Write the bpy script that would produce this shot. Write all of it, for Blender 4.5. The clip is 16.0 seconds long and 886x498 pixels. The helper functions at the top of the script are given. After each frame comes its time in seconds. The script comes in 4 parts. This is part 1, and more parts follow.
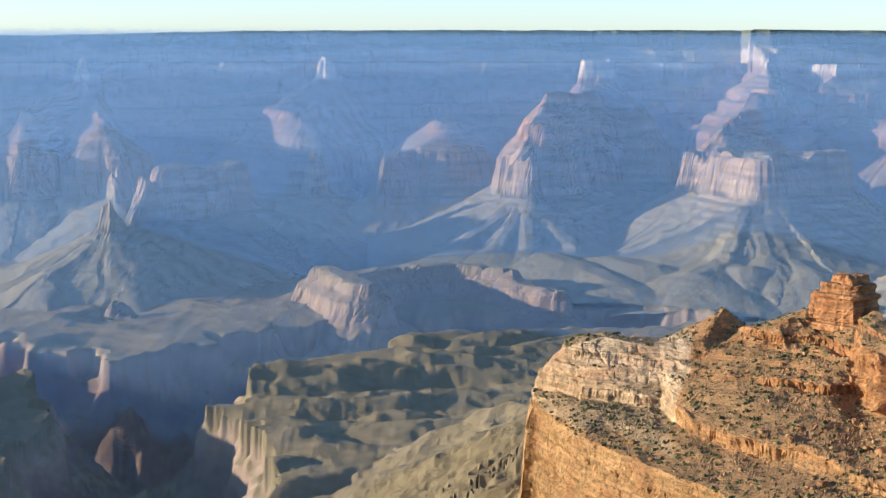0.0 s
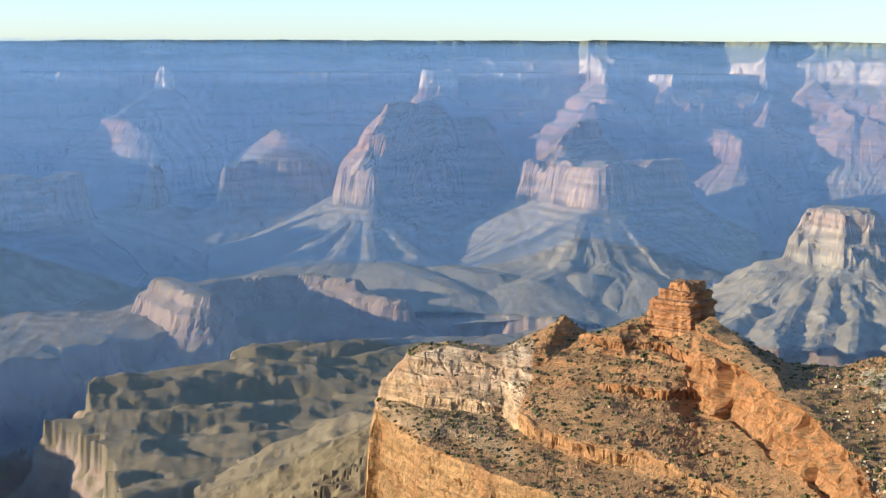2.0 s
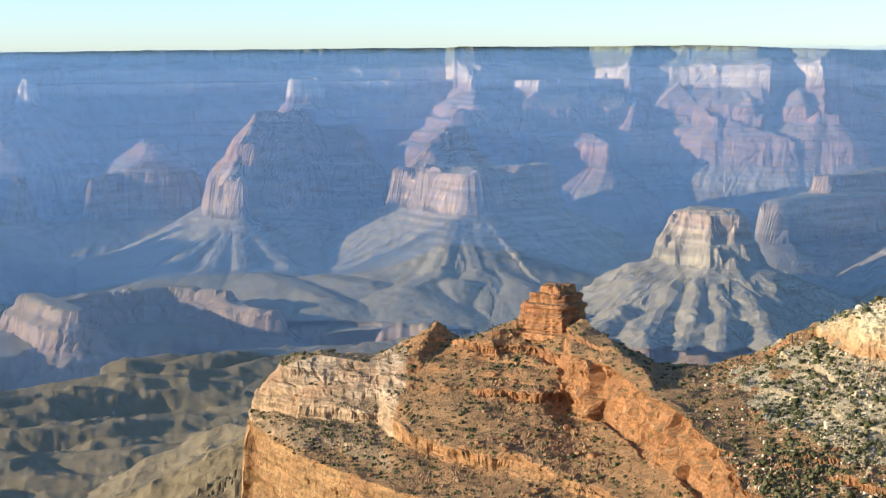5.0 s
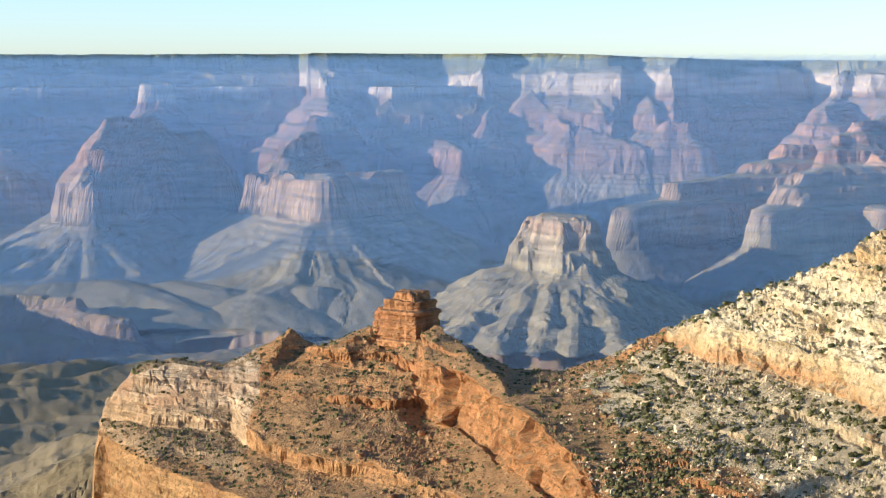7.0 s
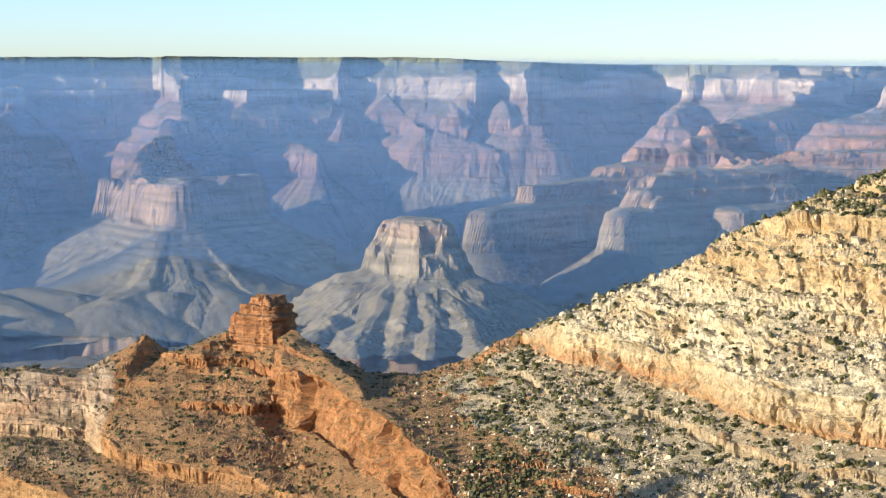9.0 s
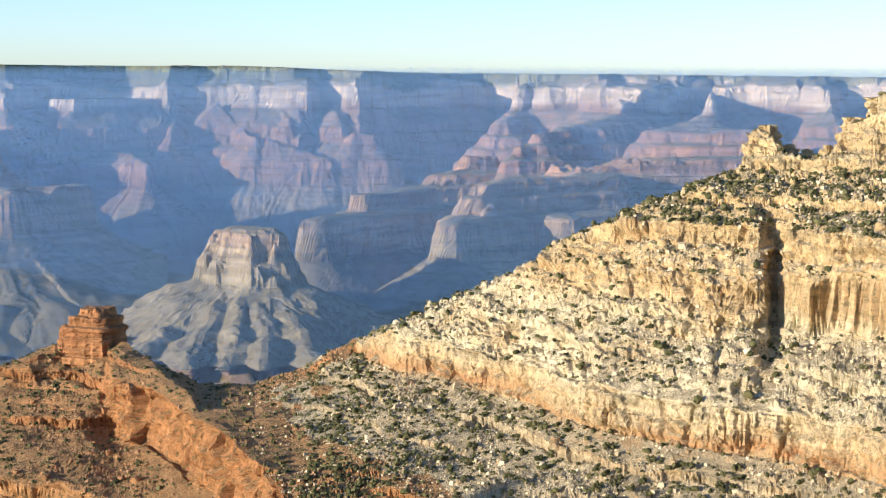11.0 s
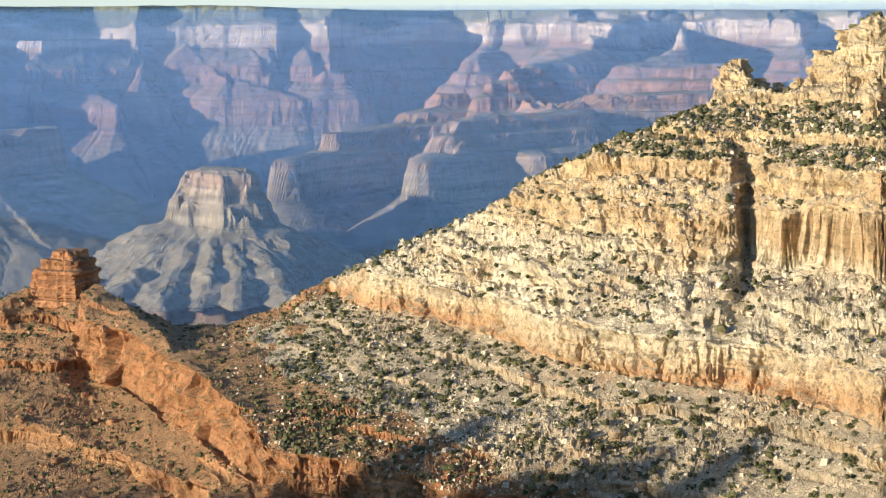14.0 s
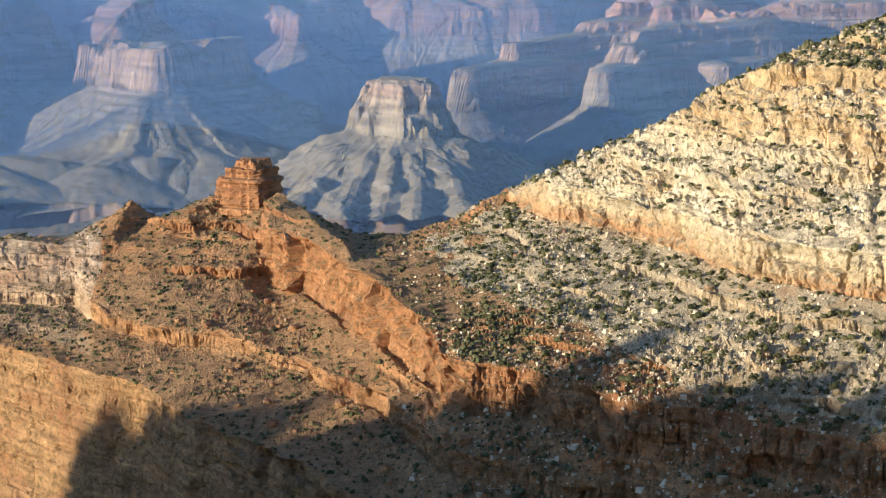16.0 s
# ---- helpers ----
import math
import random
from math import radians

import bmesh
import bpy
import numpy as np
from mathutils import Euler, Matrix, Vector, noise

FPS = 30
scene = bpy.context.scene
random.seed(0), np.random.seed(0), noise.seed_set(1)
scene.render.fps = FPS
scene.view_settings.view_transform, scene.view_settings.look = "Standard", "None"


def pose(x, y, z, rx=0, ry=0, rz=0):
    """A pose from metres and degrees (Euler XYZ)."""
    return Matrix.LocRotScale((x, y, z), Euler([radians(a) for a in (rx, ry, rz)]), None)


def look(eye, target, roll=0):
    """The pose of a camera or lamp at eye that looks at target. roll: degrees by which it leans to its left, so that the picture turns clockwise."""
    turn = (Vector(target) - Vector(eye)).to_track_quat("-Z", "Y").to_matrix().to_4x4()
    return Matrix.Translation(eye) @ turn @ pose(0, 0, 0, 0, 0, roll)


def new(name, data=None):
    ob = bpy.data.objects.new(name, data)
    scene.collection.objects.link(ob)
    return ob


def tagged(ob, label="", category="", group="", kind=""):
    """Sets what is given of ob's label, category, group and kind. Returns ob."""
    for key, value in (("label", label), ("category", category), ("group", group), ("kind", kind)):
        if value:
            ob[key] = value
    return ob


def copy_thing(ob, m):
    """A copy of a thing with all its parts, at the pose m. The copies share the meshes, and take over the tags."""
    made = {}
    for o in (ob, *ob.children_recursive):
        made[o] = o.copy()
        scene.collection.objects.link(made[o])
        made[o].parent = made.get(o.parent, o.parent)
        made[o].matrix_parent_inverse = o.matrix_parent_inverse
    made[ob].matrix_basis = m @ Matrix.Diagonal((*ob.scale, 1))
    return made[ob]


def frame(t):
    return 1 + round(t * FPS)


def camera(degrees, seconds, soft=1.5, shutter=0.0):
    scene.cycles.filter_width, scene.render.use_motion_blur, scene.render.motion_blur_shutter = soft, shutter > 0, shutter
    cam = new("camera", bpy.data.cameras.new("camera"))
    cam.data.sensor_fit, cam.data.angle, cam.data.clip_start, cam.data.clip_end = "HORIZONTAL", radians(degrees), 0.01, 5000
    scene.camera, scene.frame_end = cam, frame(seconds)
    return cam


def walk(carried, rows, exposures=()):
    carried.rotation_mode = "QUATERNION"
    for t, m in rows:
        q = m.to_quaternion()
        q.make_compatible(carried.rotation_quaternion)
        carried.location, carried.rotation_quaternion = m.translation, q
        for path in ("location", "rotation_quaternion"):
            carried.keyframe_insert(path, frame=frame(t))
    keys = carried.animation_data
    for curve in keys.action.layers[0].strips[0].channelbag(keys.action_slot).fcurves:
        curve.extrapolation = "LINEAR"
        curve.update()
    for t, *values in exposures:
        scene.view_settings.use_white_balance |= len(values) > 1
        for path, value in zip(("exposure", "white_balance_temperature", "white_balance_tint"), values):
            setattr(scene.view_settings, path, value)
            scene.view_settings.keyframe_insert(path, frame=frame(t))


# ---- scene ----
# ---- camera: a slow pan from one spot on the rim ----
cam = camera(28.5, 16.0, soft=1.2)
TURNS = ((0.0, 0.000, -6.715, 0.225), (0.5, 1.778, -6.656, 0.346), (1.0, 2.887, -6.428, 0.193), (1.5, 4.173, -6.421, 0.056),
         (2.0, 5.210, -6.368, 0.364), (2.5, 5.620, -6.317, 0.324), (3.0, 6.201, -6.334, 0.391), (3.5, 7.115, -6.272, 0.224),
         (4.0, 7.988, -6.170, -0.046), (6.5, 12.697, -6.008, -0.290), (7.0, 14.294, -5.921, -0.038), (7.5, 15.265, -5.970, 0.039),
         (8.0, 15.655, -5.972, -0.042), (8.5, 17.369, -5.903, 0.098), (11.0, 24.544, -5.509, 0.095), (11.5, 26.398, -5.540, 0.631),
         (12.0, 27.024, -5.682, 0.400), (12.5, 27.509, -6.203, 0.289), (13.0, 27.779, -6.779, -0.035), (13.5, 27.096, -7.326, -0.125),
         (14.0, 25.437, -7.551, -0.546), (14.5, 24.278, -8.016, -0.548), (15.0, 22.822, -8.906, -0.334), (15.5, 21.181, -9.552, -0.641),
         (16.0, 19.461, -10.412, -1.030))
walk(cam, [(t, pose(0, 0, 0, 90 + p, 0, -a) @ pose(0, 0, 0, 0, 0, r)) for t, a, p, r in TURNS],
     [(0.0, 1.04, 5300, 16), (7.0, 0.97, 5300, 16), (11.0, 0.89, 5300, 17), (16.0, 0.86, 5250, 18)])

# ---- low sun from the side, clear sky ----
SUN_AZ, SUN_EL = -92.0, 10.5
world = bpy.data.worlds.new("sky")
scene.world = world
world.use_nodes = True
wn = world.node_tree.nodes
sky = wn.new("ShaderNodeTexSky")
sky.sky_type, sky.sun_disc = "NISHITA", False
sky.sun_elevation, sky.sun_rotation = radians(SUN_EL), radians(SUN_AZ)
sky.altitude, sky.air_density, sky.dust_density, sky.ozone_density = 2000, 1.0, 1.5, 2.1
world.node_tree.links.new(sky.outputs[0], wn["Background"].inputs[0])
wn["Background"].inputs[1].default_value = 0.124
sun = new("sun", bpy.data.lights.new("sun", "SUN"))
sun.data.energy, sun.data.angle, sun.data.color = 4.3, radians(0.6), (1.0, 0.77, 0.48)
a, e = radians(SUN_AZ), radians(SUN_EL)
sun.matrix_world = look((0, 0, 0), (-math.sin(a) * math.cos(e), -math.cos(a) * math.cos(e), -math.sin(e)))


# ---- materials ----
def rock(name, stops, rough=0.9, scale=1.0, bump=0.6, strata=0.35, dust=None, dust_at=0.75, speck=None, blotch=0.4, streak=0.0, stain=None, block=0.0, block_size=3.0, flatness=1.6):
    """Weathered rock: colours by height in wavy beds, blotches, fine grain, and soil or scrub where the surface lies flat."""
    mat = bpy.data.materials.new(name)
    mat.use_nodes = True
    nt = mat.node_tree
    n, l = nt.nodes, nt.links
    bsdf = n["Principled BSDF"]
    bsdf.inputs["Roughness"].default_value = rough
    bsdf.inputs["Specular IOR Level"].default_value = 0.115
    geo = n.new("ShaderNodeNewGeometry")
    sep = n.new("ShaderNodeSeparateXYZ")
    l.new(geo.outputs["Position"], sep.inputs[0])

    def noise_tex(s, detail=4.0, rough_=0.6, zs=1.0):
        m = n.new("ShaderNodeMapping")
        m.inputs["Scale"].default_value = (s, s, s * zs)
        t = n.new("ShaderNodeTexNoise")
        t.inputs["Scale"].default_value = 1.0
        t.inputs["Detail"].default_value = detail
        t.inputs["Roughness"].default_value = rough_
        l.new(geo.outputs["Position"], m.inputs[0])
        l.new(m.outputs[0], t.inputs["Vector"])
        return t.outputs["Fac"]

    def math_node(op, x, y, z=None):
        m = n.new("ShaderNodeMath")
        m.operation = op
        for i, v in enumerate((x, y, z)):
            if v is None:
                continue
            if isinstance(v, (int, float)):
                m.inputs[i].default_value = v
            else:
                l.new(v, m.inputs[i])
        return m.outputs[0]

    def mix(f, x, y, mode="MIX"):
        m = n.new("ShaderNodeMix")
        m.data_type, m.blend_type = "RGBA", mode
        for i, v in ((0, f), (6, x), (7, y)):
            if isinstance(v, (int, float)):
                m.inputs[i].default_value = v
            elif isinstance(v, tuple):
                m.inputs[i].default_value = (*v, 1)
            else:
                l.new(v, m.inputs[i])
        return m.outputs[2]

    wob = noise_tex(0.012 / scale, 3)
    z = math_node("MULTIPLY_ADD", wob, 30.0 * scale, sep.outputs[2])
    zmin, zmax = stops[0][0], stops[-1][0]
    span = max(zmax - zmin, 1.0)
    ramp = n.new("ShaderNodeValToRGB")
    l.new(math_node("DIVIDE", math_node("SUBTRACT", z, zmin + 15.0 * scale), span), ramp.inputs[0])
    els = ramp.color_ramp.elements
    while len(els) < len(stops):
        els.new(0.5)
    for el_, (zz, c) in zip(els, stops):
        el_.position, el_.color = (zz - zmin) / span, (*c, 1)
    col = ramp.outputs[0]
    beds = noise_tex(0.02 / scale, 5, 0.7, 14.0)
    br = n.new("ShaderNodeMapRange")
    br.inputs[1].default_value, br.inputs[2].default_value = 0.3, 0.7
    br.inputs[3].default_value, br.inputs[4].default_value = 1.0 - strata, 1.0 + strata
    l.new(beds, br.inputs[0])
    col = mix(1.0, col, br.outputs[0], "MULTIPLY")
    blot = n.new("ShaderNodeMapRange")
    blot.inputs[1].default_value, blot.inputs[2].default_value = 0.3, 0.7
    blot.inputs[3].default_value, blot.inputs[4].default_value = 1 - blotch, 1 + blotch
    l.new(noise_tex(0.12 / scale, 8, 0.8), blot.inputs[0])
    col = mix(1.0, col, blot.outputs[0], "MULTIPLY")
    if stain:
        st = n.new("ShaderNodeMapRange")
        st.inputs[1].default_value, st.inputs[2].default_value = 0.48, 0.68
        l.new(noise_tex(0.03 / scale, 6, 0.7), st.inputs[0])
        col = mix(math_node("MULTIPLY", st.outputs[0], 0.8), col, stain)
    if streak:
        stk = n.new("ShaderNodeMapRange")
        stk.inputs[1].default_value, stk.inputs[2].default_value = 0.3, 0.7
        stk.inputs[3].default_value, stk.inputs[4].default_value = 1 - streak, 1 + streak
        l.new(noise_tex(0.22 / scale, 5, 0.65, 0.12), stk.inputs[0])
        col = mix(1.0, col, stk.outputs[0], "MULTIPLY")
    if dust:
        sn = n.new("ShaderNodeSeparateXYZ")
        l.new(geo.outputs["Normal"], sn.inputs[0])
        flat = n.new("ShaderNodeMapRange")
        flat.inputs[1].default_value, flat.inputs[2].default_value = dust_at - 0.15, dust_at + 0.1
        l.new(math_node("MULTIPLY_ADD", noise_tex(0.15 / scale, 4), 0.2, math_node("SUBTRACT", sn.outputs[2], 0.1)), flat.inputs[0])
        soil = mix(1.0, dust, blot.outputs[0], "MULTIPLY")
        col = mix(flat.outputs[0], col, soil)
    if speck:
        sp = n.new("ShaderNodeMapRange")
        sp.inputs[1].default_value, sp.inputs[2].default_value = 0.56, 0.62
        l.new(noise_tex(0.35 / scale, 3, 0.6), sp.inputs[0])
        col = mix(math_node("MULTIPLY", sp.outputs[0], 0.75), col, speck)
    relief = math_node("ADD", noise_tex(0.4 / scale, 8, 0.78), math_node("MULTIPLY", beds, 0.8))
    if block:
        # jointed blocks of several sizes, each of its own tone, with the joints tinted brown
        warp = n.new("ShaderNodeTexNoise")
        warp.inputs["Scale"].default_value, warp.inputs["Detail"].default_value = 0.35 / block_size, 3
        l.new(geo.outputs["Position"], warp.inputs["Vector"])
        big = n.new("ShaderNodeVectorMath")
        big.operation = "SCALE"
        big.inputs["Scale"].default_value = 0.8 * block_size
        l.new(warp.outputs["Color"], big.inputs[0])
        add = n.new("ShaderNodeVectorMath")
        add.operation = "ADD"
        l.new(geo.outputs["Position"], add.inputs[0])
        l.new(big.outputs[0], add.inputs[1])
        for size, depth in ((block_size, 0.9), (block_size * 0.4, 0.45)):
            m = n.new("ShaderNodeMapping")
            m.inputs["Scale"].default_value = (1 / size, 1 / size, flatness / size)
            l.new(add.outputs[0], m.inputs[0])
            cell = n.new("ShaderNodeTexVoronoi")
            cell.inputs["Scale"].default_value = 1.0
            l.new(m.outputs[0], cell.inputs["Vector"])
            tone = n.new("ShaderNodeSeparateColor")
            l.new(cell.outputs["Color"], tone.inputs[0])
            joint = n.new("ShaderNodeTexVoronoi")
            joint.feature = "DISTANCE_TO_EDGE"
            joint.inputs["Scale"].default_value = 1.0
            l.new(m.outputs[0], joint.inputs["Vector"])
            gap = n.new("ShaderNodeMapRange")
            gap.inputs[1].default_value, gap.inputs[2].default_value = 0.0, 0.07
            l.new(joint.outputs["Distance"], gap.inputs[0])
            shade = n.new("ShaderNodeMapRange")
            shade.inputs[3].default_value, shade.inputs[4].default_value = 1 - 0.28 * block * depth, 1 + 0.34 * block * depth
            l.new(tone.outputs[0], shade.inputs[0])
            col = mix(1.0, col, shade.outputs[0], "MULTIPLY")
            col = mix(math_node("MULTIPLY", math_node("SUBTRACT", 1.0, gap.outputs[0]), 0.22 * block * depth), col, (0.30, 0.19, 0.09))
            rise = math_node("MULTIPLY", math_node("MULTIPLY", math_node("ADD", tone.outputs[1], 0.6), gap.outputs[0]), 0.34 * block * depth)
            relief = math_node("ADD", relief, rise)
    l.new(col, bsdf.inputs["Base Color"])
    bm_ = n.new("ShaderNodeBump")
    bm_.inputs["Strength"].default_value, bm_.inputs["Distance"].default_value = bump, 2.6 * scale
    l.new(relief, bm_.inputs["Height"])
    l.new(bm_.outputs[0], bsdf.inputs["Normal"])
    return mat


FAR_BEDS = [(-375, (0.192, 0.139, 0.096)), (-340, (0.261, 0.233, 0.165)), (-275, (0.290, 0.242, 0.174)), (-251, (0.299, 0.204, 0.148)), (-190, (0.327, 0.204, 0.148)),
            (-115, (0.327, 0.204, 0.148)), (-70, (0.309, 0.204, 0.148)), (-50, (0.554, 0.460, 0.341)), (-14, (0.554, 0.460, 0.341)), (-4, (0.231, 0.222, 0.140)), (36, (0.154, 0.166, 0.087))]
M_FAR = rock("far_rock", FAR_BEDS, scale=4.0, bump=0.3, strata=0.45, blotch=0.3, dust=(0.252, 0.233, 0.156), dust_at=0.84)
M_BUTTE = rock("butte_rock", [(-400, (0.236, 0.204, 0.131)), (-320, (0.286, 0.253, 0.165)), (-272, (0.325, 0.271, 0.183)), (-262, (0.356, 0.271, 0.183)), (-200, (0.356, 0.257, 0.174)), (-188, (0.365, 0.229, 0.144)),
                              (-84, (0.365, 0.218, 0.140)), (-72, (0.771, 0.648, 0.462)), (40, (0.771, 0.648, 0.462))], scale=3.0, bump=0.35, strata=0.5, blotch=0.3, streak=0.12, dust=(0.296, 0.263, 0.165), dust_at=0.86)
# gorge rock and platform soil both turn darker towards the gorge bottom
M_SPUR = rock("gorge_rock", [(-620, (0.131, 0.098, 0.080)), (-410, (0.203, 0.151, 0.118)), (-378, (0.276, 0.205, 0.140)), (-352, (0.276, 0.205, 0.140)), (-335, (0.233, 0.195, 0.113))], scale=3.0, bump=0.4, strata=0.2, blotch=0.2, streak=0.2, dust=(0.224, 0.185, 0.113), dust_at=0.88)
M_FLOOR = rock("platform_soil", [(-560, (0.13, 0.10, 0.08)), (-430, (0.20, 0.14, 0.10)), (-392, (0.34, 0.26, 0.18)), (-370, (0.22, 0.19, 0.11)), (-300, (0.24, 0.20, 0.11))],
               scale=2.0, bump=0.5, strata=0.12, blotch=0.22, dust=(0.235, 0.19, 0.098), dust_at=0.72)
M_RED = rock("red_sandstone", [(-330, (0.476, 0.307, 0.130)), (-232, (0.484, 0.298, 0.120)), (-200, (0.510, 0.270, 0.105)), (-120, (0.484, 0.242, 0.085))], bump=0.9, strata=0.4, streak=0.1, block=0.25, block_size=3.5, flatness=1.9,
             stain=(0.374, 0.177, 0.075), dust=(0.391, 0.244, 0.105), dust_at=0.80, speck=(0.212, 0.158, 0.070))
M_REDCLIFF = rock("red_rock", [(-330, (0.510, 0.335, 0.150)), (-232, (0.502, 0.316, 0.130)), (-200, (0.528, 0.288, 0.120)), (-120, (0.484, 0.251, 0.100))], bump=0.9, strata=0.45, streak=0.08, block=0.3, block_size=4.5, flatness=1.9, stain=(0.370, 0.158, 0.070), dust=(0.317, 0.186, 0.090))
M_NOSE = rock("headland_limestone", [(-240, (0.52, 0.36, 0.18)), (-214, (0.55, 0.40, 0.22)), (-204, (0.56, 0.43, 0.26)), (-192, (0.60, 0.49, 0.32)), (-160, (0.62, 0.53, 0.36))], bump=0.9, strata=0.4, streak=0.12, stain=(0.55, 0.31, 0.15), dust=(0.36, 0.26, 0.13), dust_at=0.82, block=0.3, block_size=3.6, flatness=1.3)
M_PALE = rock("pale_limestone", [(-240, (0.432, 0.265, 0.119)), (-188, (0.502, 0.380, 0.203)), (-160, (0.571, 0.486, 0.296)), (-153, (0.605, 0.486, 0.270)), (-148, (0.605, 0.353, 0.153)), (-141, (0.744, 0.583, 0.313)), (-130, (0.795, 0.707, 0.440)), (-104, (0.795, 0.707, 0.440)), (-96, (0.744, 0.566, 0.288)), (-60, (0.709, 0.539, 0.262)), (10, (0.761, 0.627, 0.347))],
              bump=0.9, strata=0.3, streak=0.06, stain=(0.675, 0.468, 0.212), dust=(0.519, 0.442, 0.262), dust_at=0.80, speck=(0.363, 0.301, 0.153), block=0.3, block_size=3.0, flatness=1.3)


# ---- relief helpers ----
def hash2(ix, iy, seed):
    h = (ix.astype(np.int64) * 374761393 + iy.astype(np.int64) * 668265263 + seed * 982451653) & 0x7FFFFFFF
    h = ((h ^ (h >> 13)) * 1274126177) & 0x7FFFFFFF
    return ((h ^ (h >> 16)) & 0xFFFF) / 65535.0


def vnoise(x, y, seed=0):
    """Smooth value noise, -1 to 1."""
    ix, iy = np.floor(x), np.floor(y)
    fx, fy = x - ix, y - iy
    fx, fy = fx * fx * (3 - 2 * fx), fy * fy * (3 - 2 * fy)
    a_, b_ = hash2(ix, iy, seed), hash2(ix + 1, iy, seed)
    c_, d_ = hash2(ix, iy + 1, seed), hash2(ix + 1, iy + 1, seed)
    return 2 * ((a_ + (b_ - a_) * fx) * (1 - fy) + (c_ + (d_ - c_) * fx) * fy) - 1


def fbm(x, y, size, octaves=4, seed=0, ridged=False):
    out, amp, tot = 0.0, 1.0, 0.0
    for o in range(octaves):
        v = vnoise(x / size + 13.7 * o, y / size - 7.3 * o, seed + 17 * o)
        out = out + amp * ((1 - 2 * np.abs(v)) if ridged else v)
        tot += amp
        amp *= 0.5
        size *= 0.48
    return out / tot


def place(az, r, z=0.0):
    return (r * math.sin(radians(az)), r * math.cos(radians(az)), z)


def grid_mesh(name, x, y, z, keep=None, smooth=False):
    rows, cols = x.shape
    v = np.stack([x, y, z], -1).reshape(-1, 3).astype(np.float32)
    i = np.arange(rows * cols).reshape(rows, cols)
    q = np.stack([i[:-1, :-1], i[:-1, 1:], i[1:, 1:], i[1:, :-1]], -1).reshape(-1, 4)
    if keep is not None:
        q = q[keep.reshape(-1)]
    used = np.unique(q)
    remap = np.zeros(rows * cols, np.int64)
    remap[used] = np.arange(len(used))
    v, q = v[used], remap[q]
    me = bpy.data.meshes.new(name)
    me.vertices.add(len(v))
    me.vertices.foreach_set("co", v.ravel())
    me.loops.add(q.size)
    me.loops.foreach_set("vertex_index", q.ravel().astype(np.int32))
    me.polygons.add(len(q))
    me.polygons.foreach_set("loop_start", np.arange(0, q.size, 4, dtype=np.int32))
    me.update(calc_edges=True)
    me.polygons.foreach_set("use_smooth", np.full(len(q), smooth))
    return me


def polar(az0, az1, n, radii):
    az = np.radians(np.linspace(az0, az1, n))[None, :]
    r = np.asarray(radii, float)[:, None]
    return r * np.sin(az), r * np.cos(az), np.degrees(az) + 0 * r, r + 0 * az


def banded(thing, x, y, z, bands, keep=None, smooth=False):
    """Cut a relief into one part for each bed. bands: (name, material, mask of quads)."""
    for name, mat, mask in bands:
        k = mask if keep is None else mask & keep
        if k.sum() < 4:
            continue
        me = grid_mesh(name, x, y, z, k, smooth)
        me.materials.append(mat)
        ob = new(name, me)
        ob.parent = thing


def quad_mean(z):
    return (z[:-1, :-1] + z[1:, :-1] + z[:-1, 1:] + z[1:, 1:]) / 4


# ---- the canyon's beds, as height against run ----
# (height, run per metre of rise of the bed below that height)
BEDS = ((-470, 1.0), (-380, 2.2), (-305, 0.25), (-238, 2.0), (-228, 0.5), (-205, 2.2), (-198, 0.5), (-178, 2.2), (-170, 0.5), (-150, 1.7), (-112, 0.3), (-62, 1.6), (-40, 0.4), (-5, 1.4), (60, 1.0))


def bed_table(scale=1.0, shift=0.0):
    zs = [BEDS[0][0] * scale + shift]
    es = [0.0]
    for (z0, run), (z1, _) in zip(BEDS[:-1], BEDS[1:]):
        zs.append(z1 * scale + shift)
        es.append(es[-1] + (z1 - z0) * scale * run)
    return np.array(zs), np.array(es)


